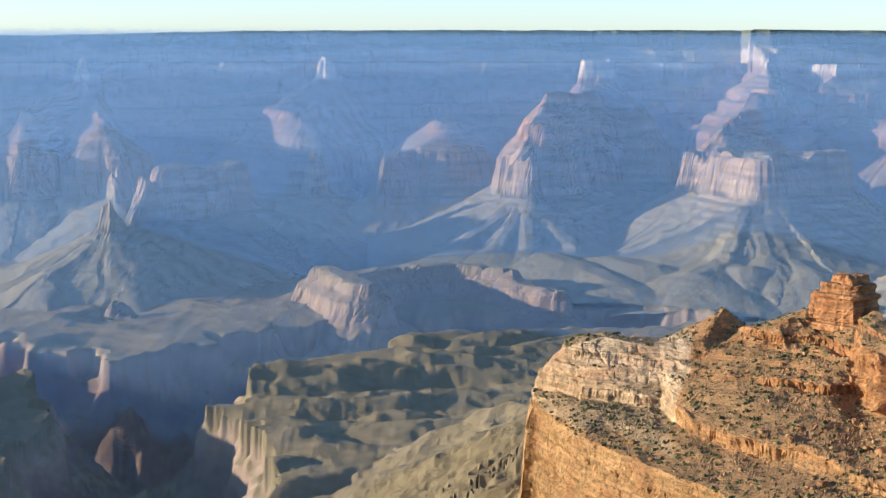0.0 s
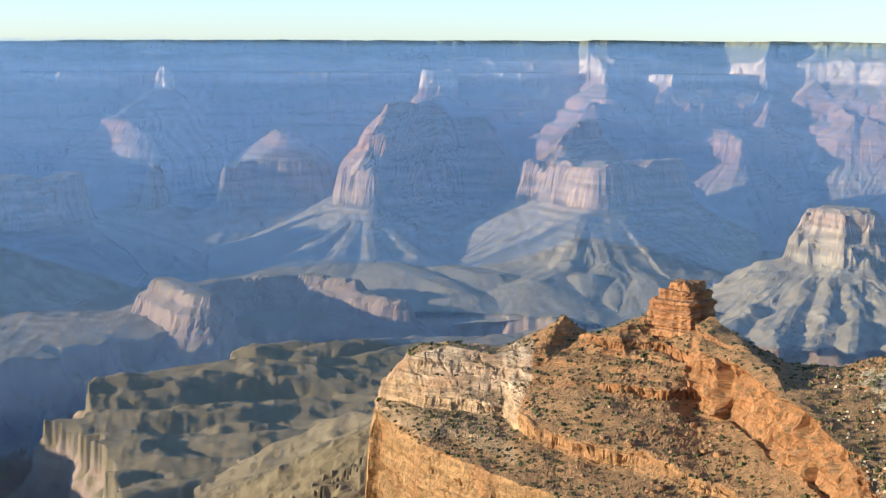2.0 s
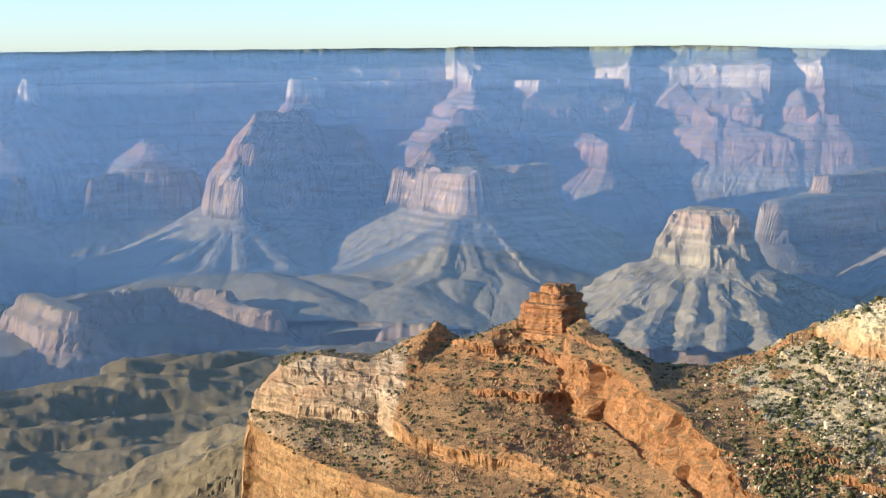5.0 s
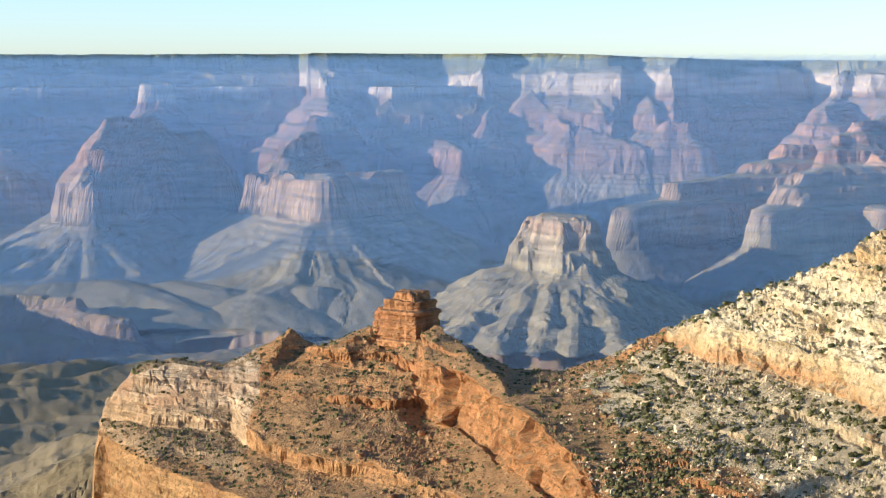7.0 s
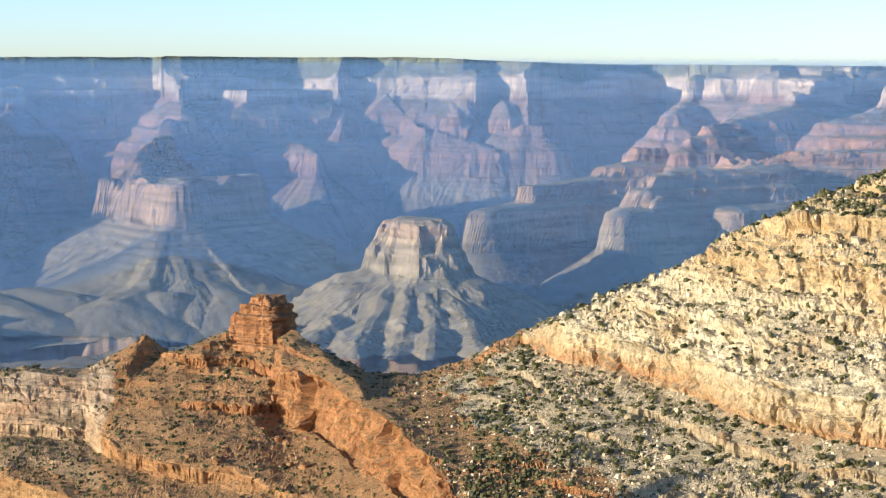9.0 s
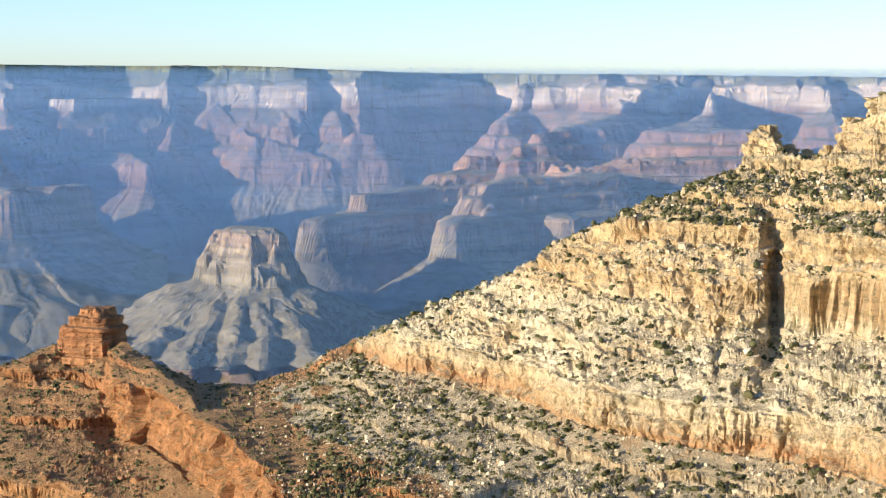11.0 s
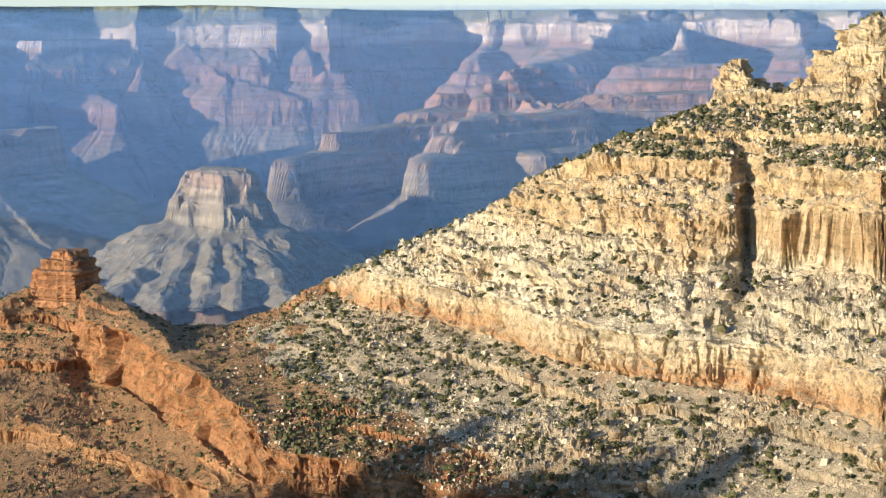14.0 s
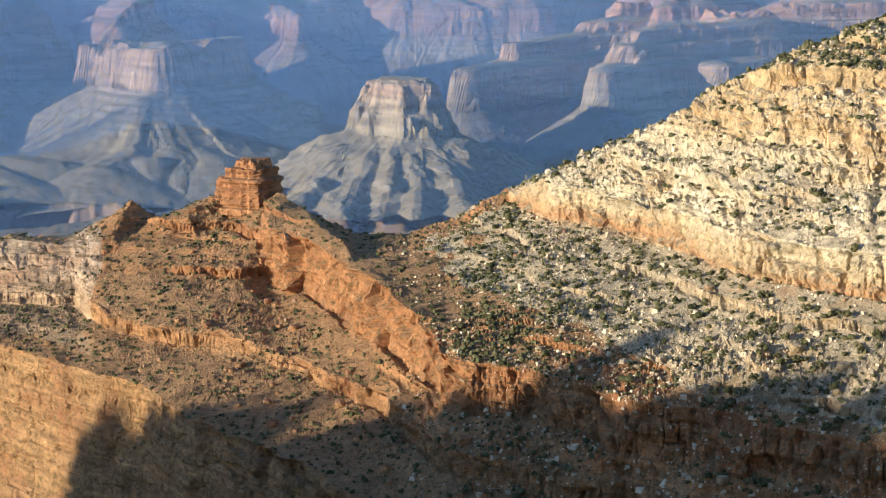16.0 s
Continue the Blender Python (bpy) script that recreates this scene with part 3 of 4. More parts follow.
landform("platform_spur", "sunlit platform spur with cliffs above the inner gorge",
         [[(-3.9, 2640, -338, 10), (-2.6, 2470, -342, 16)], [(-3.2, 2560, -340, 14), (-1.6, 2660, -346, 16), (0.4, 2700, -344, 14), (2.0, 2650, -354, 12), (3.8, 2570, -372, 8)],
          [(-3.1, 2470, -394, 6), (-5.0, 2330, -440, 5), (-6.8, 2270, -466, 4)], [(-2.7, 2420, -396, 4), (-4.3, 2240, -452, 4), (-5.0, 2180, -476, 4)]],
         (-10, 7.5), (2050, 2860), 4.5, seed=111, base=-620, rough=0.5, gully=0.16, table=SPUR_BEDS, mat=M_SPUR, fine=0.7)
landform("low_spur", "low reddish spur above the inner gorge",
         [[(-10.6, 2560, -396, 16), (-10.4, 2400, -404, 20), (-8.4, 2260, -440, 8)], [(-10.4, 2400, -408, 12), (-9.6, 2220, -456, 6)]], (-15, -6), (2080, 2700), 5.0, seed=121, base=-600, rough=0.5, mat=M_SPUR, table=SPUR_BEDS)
# out of view: a mesa added to throw shade over the side gorge
landform("unseen_mesa", "unseen flat mesa added west of the platform to shade the side gorge",
         [[(-29, 1450, -318, 40), (-24, 1650, -314, 50), (-21.5, 1900, -318, 40), (-20.5, 2150, -324, 30)]], (-36, -16), (1250, 2400), 9.0, scale=0.4, shift=-290, seed=125, rough=0.6)

# ---- olive talus ridge that runs from the platform up behind the red ridge ----
x, y, A, R = polar(-6, 11, 280, np.linspace(1040, 1650, 160))
z = spines_height(x, y, [[(9, 1260, -262, 6), (5, 1330, -272, 6), (2.6, 1420, -298, 6), (0.6, 1440, -335, 8), (-1.6, 1380, -372, 10)]], (np.array([-520, -250]), np.array([0, 540])), gully=0.3, seed=131, rough=0.6)
z += 1.4 * fbm(x, y, 18, 3, 132, True)
q = quad_mean(z)
olive = tagged(new("talus_ridge"), "olive scrub-covered talus ridge sinking to the platform", "ridge")
banded(olive, x, y, z, [("crest", M_FLOOR, q > -318), ("flank", M_FLOOR, (q <= -318) & (q > -372)), ("foot", M_FLOOR, q <= -372)], q > -420)

# ---- near ridge ----
AZ_KEYS = (-6, 0, 3, 4.6, 7.2, 8.2, 9.2, 11, 12.6, 13.4, 13.7, 15.2, 16.5, 19.4, 23.1, 26, 30, 33.4, 36.2, 39, 42, 48)
LEVELS = (
    (-420, (1130, 1040, 930, 880, 790, 765, 740, 690, 640, 600, 592, 553, 520, 470, 430, 400, 380, 360, 340, 320, 300, 280)),
    (-305, (1170, 1130, 1085, 1005, 915, 898, 880, 800, 750, 735, 726, 680, 640, 580, 540, 515, 490, 470, 455, 440, 420, 400)),
    (-232, (1178, 1140, 1100, 1025, 940, 920, 900, 830, 790, 770, 763, 729, 700, 640, 600, 575, 550, 530, 515, 500, 480, 460)),
    (-222, (1190, 1165, 1126, 1086, 1062, 1000, 977, 930, 904, 893, 888, 840, 800, 700, 660, 630, 600, 580, 565, 545, 520, 500)),
    (-214, (1193, 1168, 1130, 1092, 1069, 1008, 985, 940, 915, 905, 900, 850, 806, 706, 666, 636, 606, 586, 571, 551, 526, 506)),
    (-203, (1200, 1180, 1138, 1102, 1080, 1050, 1030, 1000, 995, 1010, 1012, 955, 880, 740, 690, 660, 630, 610, 597, 575, 550, 530)),
    (-184, (1206, 1186, 1144, 1112, 1097, 1092, 1085, 1068, 1058, 1050, 1022, 966, 892, 752, 702, 672, 642, 622, 609, 587, 560, 540)),
    (-150, (1300, 1280, 1260, 1250, 1240, 1190, 1140, 1100, 1120, 1150, 1145, 1121, 1100, 1040, 896, 842, 744, 709, 694, 657, 600, 560)),
    (-133, (1310, 1290, 1270, 1260, 1250, 1200, 1150, 1110, 1130, 1160, 1155, 1131, 1110, 1048, 902, 848, 751, 716, 701, 664, 607, 567)),
    (-112, (1360, 1340, 1320, 1310, 1300, 1250, 1200, 1160, 1180, 1200, 1196, 1177, 1160, 1100, 980, 890, 790, 755, 757, 720, 670, 630)),
    (-84, (1400, 1380, 1360, 1350, 1340, 1290, 1240, 1200, 1220, 1240, 1236, 1217, 1200, 1150, 1040, 940, 826, 782, 768, 731, 680, 640)),
    (-78, (1420, 1400, 1380, 1370, 1360, 1310, 1260, 1220, 1240, 1260, 1256, 1237, 1220, 1170, 1060, 970, 840, 800, 782, 742, 696, 650)),
    (-66, (1424, 1404, 1384, 1374, 1364, 1314, 1264, 1224, 1244, 1264, 1260, 1241, 1224, 1174, 1064, 974, 845, 805, 787, 747, 701, 655)),
    (-43, (1500, 1480, 1460, 1450, 1440, 1390, 1340, 1300, 1320, 1340, 1336, 1317, 1300, 1250, 1150, 1060, 905, 852, 838, 812, 775, 720)),
    (-14, (1510, 1490, 1470, 1460, 1450, 1400, 1350, 1310, 1330, 1350, 1346, 1327, 1310, 1260, 1160, 1070, 916, 878, 864, 836, 799, 744)),
    (4, (1540, 1520, 1500, 1490, 1480, 1430, 1380, 1340, 1360, 1380, 1376, 1357, 1340, 1290, 1190, 1100, 940, 908, 886, 850, 813, 758)),
)
CREST_AZ = (-6, 2.2, 2.6, 2.8, 3.1, 4.1, 5.4, 7, 8.3, 10.4, 11.9, 12.6, 13.4, 14.1, 14.6, 15.3, 16.1, 16.5, 18.3, 20.2, 21.2, 23.5, 25.8, 28.5, 30.3, 34.1, 34.5, 35, 35.6, 36.3, 37.2, 37.6, 38.2, 38.6, 39.2, 40, 42, 48)
CREST_EL = (-19, -18.5, -14.5, -12.2, -10.8, -9.65, -9.35, -9.6, -9.3, -9, -8.4, -8.6, -8.6, -8.4, -8.75, -9.2, -9.55, -9.8, -9.85, -9.3, -8.7, -7.8, -6.7, -5.35, -4.4, -2.95, -1.9, -1.7, -2.3, -2.55, -2.35, -1.5, -1.3, -0.6, -0.3, 0.1, 0.25, 0.3)
CREST_R = (1150, 1130, 1130, 1135, 1140, 1145, 1140, 1125, 1120, 1115, 1110, 1108, 1100, 1065, 1050, 1036, 1022, 1018, 1012, 1000, 980, 930, 905, 890, 880, 868, 876, 876, 876, 874, 868, 866, 866, 866, 864, 856, 826, 772)


LEDGES = ((-243, 6.0), (-218, 5.0), (-196, 5.0), (-178, 5.0), (-166, 2.5), (-158, 3.0), (-122, 5.0), (-104, 6.0), (-93, 4.0), (-55, 2.5))


def near_macro(x, y, A, R):
    """The large form of the near ridge and spur: benches and cliffs that follow level beds."""
    jag = 15 * fbm(x, y, 90, 4, 201, True) + np.interp(A, (10, 14, 19, 22), (4.0, 8.0, 8.0, 3.0)) * fbm(x, y, 30, 3, 202, True)
    wob = A + 0.35 * fbm(x, y, 50, 3, 212) + 0.3 * fbm(x, y, 14, 3, 222)
    chute = 24 * np.exp(-((wob - 35.3) / 0.38) ** 2) * np.clip((R - 712) / 40, 0, 1) * np.clip((815 - R) / 20, 0, 1) + 9 * np.exp(-((wob - 40.0) / 0.3) ** 2)
    chute += 5 * np.exp(-((wob - 33.6) / 0.22) ** 2) * np.clip((R - 690) / 30, 0, 1) * np.clip((780 - R) / 20, 0, 1)
    Rn = R + jag * np.clip((R - 350) / 300, 0, 1) * np.clip((A - 4) / 6, 0.4, 1) - chute
    bend = A + 0.7 * fbm(x, y, 75, 3, 215) * np.clip((900 - R) / 200, 0.3, 1) * np.clip((A - 5) / 4, 0.25, 1)
    low = 26 * fbm(x, y, 130, 3, 216)
    rk = [np.interp(bend, AZ_KEYS, row[1]) + (low if row[0] < -206 else 0) for row in LEVELS]
    zk = [row[0] + 0 * A for row in LEVELS]
    zk[9] = zk[9] + 5.0
    rk[9] = rk[9] + 12 * np.clip((A - 24) / 3, 0, 1)
    zk[6] = np.interp(A, (12.8, 13.7, 17.0, 19.5), (-184, -171, -173, -184))
    h = np.full(x.shape, -420.0) - np.maximum(0, rk[0] - Rn) * 0.5
    for i in range(len(rk) - 1):
        t = (Rn - rk[i]) / np.maximum(rk[i + 1] - rk[i], 1.0)
        h = np.where(Rn >= rk[i], zk[i] + np.clip(t, 0, 1) * (zk[i + 1] - zk[i]), h)
    # low ledges where a hard bed crops out of a slope, here and there along its length
    for i, (zb, s_) in enumerate(LEDGES):
        zb = zb + 2.5 * fbm(x, y, 130, 2, 300 + i)
        m = np.clip(0.55 + 1.5 * fbm(x, y, 55, 3, 310 + i), 0, 1) * s_
        d = h - zb
        h = h + np.where(d < 0, -m * 0.45 * np.clip(1 + d / 7, 0, 1), m * 0.55 * np.clip(1 - d / 6, 0, 1))
    bed = 9.0
    k = h / bed + 0.5 * fbm(x, y, 60, 3, 207)
    f = k - np.floor(k)
    tower = np.clip((A - 33) / 1.0, 0, 1) * np.clip((h + 48) / 6, 0, 1)
    h = h + tower * (5 * fbm(x, y, 22, 3, 217))
    step = np.where(f < 0.72, f * 0.45, 0.324 + (f - 0.72) / 0.28 * 0.676)
    spur_zone = np.clip((A - 21) / 3, 0, 1) * np.clip((h + 134) / 4, 0, 1) * np.clip((-64 - h) / 6, 0, 1)
    h = h + (step - f) * bed * np.maximum(np.maximum(tower, 0.9 * spur_zone), 0.45) * np.clip(0.5 + 1.3 * fbm(x, y, 40, 3, 209), 0, 1)
    h = h + spur_zone * (6 * fbm(x, y, 38, 3, 213) + 2.5 * fbm(x, y, 13, 2, 214, True))
    h = h + 2.0 * fbm(x, y, 34, 3, 218, True) * np.clip((h + 330) / 30, 0, 1)
    cr = np.interp(A, CREST_AZ, CREST_R)
    cz = cr * np.tan(np.radians(np.interp(A, CREST_AZ, CREST_EL)))
    over = R - cr
    chunk = np.clip((A - 19) / 3, 0, 1) * (3.2 * hash2(np.floor(A / 0.42 + 0.3 * fbm(x, y, 20, 2, 219)), np.floor(A * 0), 220) + 1.6 * hash2(np.floor(A / 0.17), np.floor(A * 0), 221) - 2.2)
    back = cz + chunk + np.where(over > 0, -0.75 * over * np.clip((40.5 - A) / 2, 0.01, 1), 0.05 * -over) + 2.2 * fbm(x, y, 15, 3, 206)
    h = np.minimum(h, back)
    # the small peak on the crest, steep towards the east
    cx, cy, _ = place(9.25, 1108)
    ox, oy = x - cx, y - cy
    k_ = radians(142)
    east = ox * math.sin(k_) + oy * math.cos(k_)
    dc = np.hypot(np.where(east > 0, 2.1, 1.0) * east, ox * math.cos(k_) - oy * math.sin(k_))
    return np.where(dc < 40, np.maximum(h, -166.0 - 0.62 * dc * (1 + 0.15 * fbm(x, y, 12, 2, 211))), h)


# columns by bearing; rows spaced evenly over what the viewpoint sees of each profile
near_az = np.concatenate([np.arange(-8, 1.0, 0.3), np.arange(1.0, 43.2, 0.039), np.arange(43.2, 47, 0.3)])
fine_r = np.concatenate([np.arange(330, 560, 2.0), np.arange(560, 1180, 0.6), np.arange(1180, 1300, 4.0)])
NEAR_ROWS = 560
A, R = np.meshgrid(near_az, fine_r)
x, y = R * np.sin(np.radians(A)), R * np.cos(np.radians(A))
h = near_macro(x, y, A, R)
seen = np.hypot(np.diff(R, axis=0) * 0.2, np.diff(h, axis=0)) / R[1:] * np.where(R[1:] > np.interp(A[1:], CREST_AZ, CREST_R) + 8, 0.12, 1.0) * np.where(h[1:] < -300, 0.3, 1.0)
ga, gr, gx, gy, gz = along_profile(near_az, fine_r, h, seen, NEAR_ROWS)
nrm = facing(gx, gy, gz, 3)
cliffy = np.clip((0.80 - nrm[..., 2]) / 0.25, 0, 1)
u = np.radians(ga) * 880 + 2.5 * fbm(gx, gy, 24, 2, 330)
w = gz + 1.6 * fbm(u, gz, 22, 2, 331)


def bricks(u_, w_, bw, bh, seed):
    row = np.floor(w_ / bh)
    off = hash2(row, row * 0, seed) * 3.7
    wide = bw * (0.6 + 0.9 * hash2(row, row * 0 + 1, seed + 1))
    col_ = u_ / wide + off
    f = np.abs(col_ - np.floor(col_) - 0.5) * 2
    g = np.abs(w_ / bh - row - 0.5) * 2
    edge_ = np.clip((1 - f) * wide / 1.3, 0, 1) * np.clip((1 - g) * bh / 1.0, 0.35, 1)
    return hash2(np.floor(col_), row, seed + 2), edge_


b1, e1 = bricks(u, w, 9.0, 7.0, 341)
b2, e2 = bricks(u + 40, w + 9, 3.6, 2.7, 351)
b0, e0 = bricks(u + 15 + 2.5 * vnoise(gz / 9, u / 30, 322), w * 0 + 4, 10.0, 400.0, 321)
b3, e3 = bricks(u * 0.92 + 0.4 * w, w - 0.4 * u * 0.92, 6.0, 5.0, 326)
bold = np.interp(ga, (12, 14, 20, 23), (1.2, 1.9, 1.9, 1.3))
tall = np.clip((ga - 13.8) / 0.5, 0, 1) * np.clip((21 - ga) / 2, 0, 1) * np.clip((gz + 210) / 4, 0, 1)
firm = np.where((ga > 21) & (gz > -133) & (gz < -84), np.interp(ga, (35.0, 36.5), (0.15, 0.7)), 1.0)
crack = np.clip(1 - 9 * np.abs(vnoise(u / 15, gz / 17, 361)), 0, 1) + 0.6 * np.clip(1 - 7 * np.abs(vnoise(u / 6.0, gz / 11, 362)), 0, 1)
thin = vnoise(gz / 2.1, u / 60, 363) + 0.6 * vnoise(gz / 0.9, u / 30, 364)
soft_face = np.interp(ga, (8, 13), (0.55, 1.0))
push = cliffy * soft_face * (bold * (2.9 * (b1 - 0.5) * e1 - 0.8 * (1 - e1) + 1.7 * (b2 - 0.5) * e2 - 0.4 * (1 - e2)) - 2.6 * crack * firm * np.clip(2 * cliffy - 1, 0, 1) + 0.8 * thin + tall * (9.0 * (b0 - 0.5) * e0 - 6.0 * (1 - e0)) + (1 - firm) * 3.4 * (b3 - 0.5) * e3)
r1 = hash2(np.floor(u / 3.4 + 0.5 * vnoise(gr / 5, u / 5, 371)), np.floor(gr / 3.0), 372)
r2 = hash2(np.floor(u / 1.7), np.floor(gr / 1.9), 373)
rubble = np.clip(0.45 + 1.5 * fbm(gx, gy, 42, 3, 374), 0, 1) * np.interp(ga, (16, 22), (0.45, 1.0))
push = push + (1 - cliffy) * rubble * (1.9 * np.clip(r1 - 0.66, 0, 1) / 0.34 + 0.9 * np.clip(r2 - 0.6, 0, 1) / 0.4) + 0.5 * fbm(gx, gy, 9, 3, 205) * (1 - cliffy)
front = np.clip((np.interp(ga, CREST_AZ, CREST_R) + 14 - gr) / 10, 0, 1)
x, y, z = gx + nrm[..., 0] * push * front, gy + nrm[..., 1] * push * front, gz + nrm[..., 2] * push * front
q = quad_mean(gz) + quad_mean(2.5 * fbm(gx, gy, 60, 2, 380))
edge_az = quad_mean(ga + 3.0 * fbm(gx, gy, 60, 3, 210) + 2.2 * fbm(gx, gy, 16, 3, 218))
pale = (edge_az > 20.3) & (q > -182 + 1.6 * np.clip(29 - edge_az, 0, 10))
nose = (quad_mean(ga + 1.0 * fbm(gx, gy, 60, 3, 211)) < 8.0) & (q > -229)
keep = (quad_mean(gz) > -440) & (quad_mean(gr) < np.interp(quad_mean(ga), CREST_AZ, CREST_R) + 140)
red = ~pale & ~nose
red_ridge = tagged(new("red_ridge"), "red sandstone ridge with ledges, low cliffs and sparse scrub", "ridge")
banded(red_ridge, x, y, z, [("crest_slope", M_RED, red & (q > -171)), ("middle_cliff", M_RED, red & (q <= -171) & (q > -206)), ("bench", M_RED, red & (q <= -206) & (q > -234)),
                            ("great_cliff", M_RED, red & (q <= -234) & (q > -305)), ("lower_slope", M_RED, red & (q <= -305))], keep)
nose_rock = tagged(new("pale_headland"), "weathered cream limestone headland at the end of the ridge", "headland")
banded(nose_rock, x, y, z, [("cliff", M_NOSE, nose & (q > -206)), ("ledge", M_NOSE, nose & (q <= -206))], keep)
spur = tagged(new("cream_spur"), "cream limestone spur with cliff bands, talus and scrub", "spur")
for nm, lo, hi in (("talus", -1e9, -152), ("base_cliff", -152, -131), ("outcrop", -131, -110), ("upper_wall", -110, -82), ("ledge_band", -82, -64), ("scrub_slope", -64, -44), ("rim_cliff", -44, 1e9)):
    banded(spur, x, y, z, [(nm, M_PALE, pale & (q >= lo) & (q < hi))], keep)
NEAR = dict(x=x, y=y, z=z, a=ga, r=gr, sl=np.sqrt(1 - nrm[..., 2] ** 2) / np.maximum(nrm[..., 2], 0.05))
area = np.abs(np.gradient(gr, axis=0)) * gr * np.gradient(near_az)[None, :]

# ---- the rim that the camera stands on, and the promontory that shades the gully ----
az_r = np.linspace(-180, 180, 241)
rad = np.concatenate([[0.01, 0.8], np.geomspace(2, 1500, 70), np.linspace(1600, 4900, 12)])
x, y, A, R = polar(-180, 180, 241, rad)
edge = np.interp(A, (-180, -100, -60, -48, -38, -20, -12, 0, 40, 50, 58, 66, 100, 180), (4990, 4990, 500, 160, 60, 12, 4, 3, 3, 12, 700, 900, 4990, 4990))
d = R - edge + 0.1 * R * fbm(x, y, 40, 3, 301)
z = np.interp(d, (-50, -2, 0, 2, 40, 60, 260, 330, 900), (-1.3, -1.5, -1.7, -30, -70, -120, -380, -480, -560))
me = grid_mesh("rim_ground", x, y, z)
me.materials.append(M_PALE)
tagged(new("rim_ground", me), "pale limestone rim on which the viewpoint stands", "rim", kind="structure")

PROM = ((-470, 1.0), (-300, 0.7), (-190, 0.35), (-120, 0.9), (-90, 0.2), (-45, 0.7), (-30, 0.15), (12, 1.0))
pz = [PROM[0][0]]
pe = [0.0]
for (z0, run), (z1, _) in zip(PROM[:-1], PROM[1:]):
    pz.append(z1)
    pe.append(pe[-1] + (z1 - z0) * run)
x, y, A, R = polar(-85, -12, 300, np.linspace(120, 1650, 240))
z = spines_height(x, y, [[(-71.9, 365, -30, 30), (-53.2, 519, -32, 20), (-43.8, 656, -42, 12), (-42.0, 815, -42, 12), (-48.3, 1097, -48, 18), (-52.0, 1408, -44, 20)]], (np.array(pz), np.array(pe)), seed=311, rough=0.5)
q = quad_mean(z)
prom = tagged(new("promontory"), "shaded rim promontory of red and pale beds", "promontory")
banded(prom, x, y, z, [("lower_slope", M_RED, q < -120), ("cliff_band", M_PALE, q >= -120)], q > -440)

# ---- pinnacle of stacked beds on the red ridge ----
PIN_AZ, PIN_R = 13.1, 1086
pc = Vector(place(PIN_AZ, PIN_R))
pu = Vector((math.cos(radians(PIN_AZ)), -math.sin(radians(PIN_AZ)), 0))
pv = Vector((math.sin(radians(PIN_AZ)), math.cos(radians(PIN_AZ)), 0))
FACE = radians(38)
pu, pv = pu * math.cos(FACE) - pv * math.sin(FACE), pv * math.cos(FACE) + pu * math.sin(FACE)


def crag(name, u0, u1, v0, v1, z0, z1, taper, mat, parent, seed, lean=0.0, at=None):
    """A block of rock with ledges, open joints and chipped corners."""
    pc, pu, pv = at or PIN
    bm = bmesh.new()
    around, levels = 56, max(5, int((z1 - z0) / 0.9))
    rnd = random.Random(seed)
    beds, left = [], 0
    for k in range(levels):
        if left <= 0:
            push, left = rnd.uniform(-1.7, 0.9), rnd.choice((1, 2, 3, 4))
        beds.append(push)
        left -= 1
    rings = []
    for k in range(levels):
        f = k / (levels - 1)
        w = 1 - taper * f
        ring = []
        for i in range(around):
            t = 2 * math.pi * i / around
            c, s_ = math.cos(t), math.sin(t)
            m_ = max(abs(c), abs(s_))
            px, py = c * (0.88 / m_ + 0.12), s_ * (0.88 / m_ + 0.12)
            cut = noise.noise((c * 3.1 + seed, s_ * 3.1, f * 0.6))
            joint = max(0.0, 1 - 5 * abs(noise.noise((c * 5.3, s_ * 5.3 + seed, f * 0.4))))
            off = beds[k] + 2.0 * cut - 1.3 * joint + 0.9 * noise.noise((c * 11, s_ * 11, z0 + k * 0.7))
            uu = (u0 + u1) / 2 + lean * f + ((u1 - u0) / 2 * w + off) * px
            vv = (v0 + v1) / 2 + ((v1 - v0) / 2 * w + off) * py
            ring.append(bm.verts.new(pc + pu * uu + pv * vv + Vector((0, 0, z0 + f * (z1 - z0) + (1.2 * cut if k == levels - 1 else 0.0)))))
        rings.append(ring)
    for r0, r1 in zip(rings[:-1], rings[1:]):
        for i in range(around):
            bm.faces.new((r0[i], r0[(i + 1) % around], r1[(i + 1) % around], r1[i]))
    mid = Vector((0, 0, 0))
    for v in rings[-1]:
        mid += v.co / around
    apex = bm.verts.new(mid + Vector((0, 0, 0.8)))
    for i in range(around):
        bm.faces.new((rings[-1][i], rings[-1][(i + 1) % around], apex))
    me = bpy.data.meshes.new(name)
    bm.to_mesh(me)
    bm.free()
    me.materials.append(mat)
    ob = new(name, me)
    ob.parent = parent
    return ob


PIN = (pc, pu, pv)
pinnacle = tagged(new("rock_pinnacle"), "red layered rock pinnacle standing on the ridge crest", "rock")
crag("tower", -16, 19, -15, 14, -196, -144, 0.16, M_REDCLIFF, pinnacle, 3, lean=1.0)
crag("cap", -7.0, 13, -9, 9, -145, -139, 0.22, M_REDCLIFF, pinnacle, 5)
crag("shoulder", -33, -4, -11, 11, -196, -151, 0.42, M_REDCLIFF, pinnacle, 8, lean=5.0)


def spot(az, r, turn):
    c = Vector(place(az, r))
    u, v = Vector((math.cos(radians(az)), -math.sin(radians(az)), 0)), Vector((math.sin(radians(az)), math.cos(radians(az)), 0))
    t = radians(turn)
    return c, u * math.cos(t) - v * math.sin(t), v * math.cos(t) + u * math.sin(t)


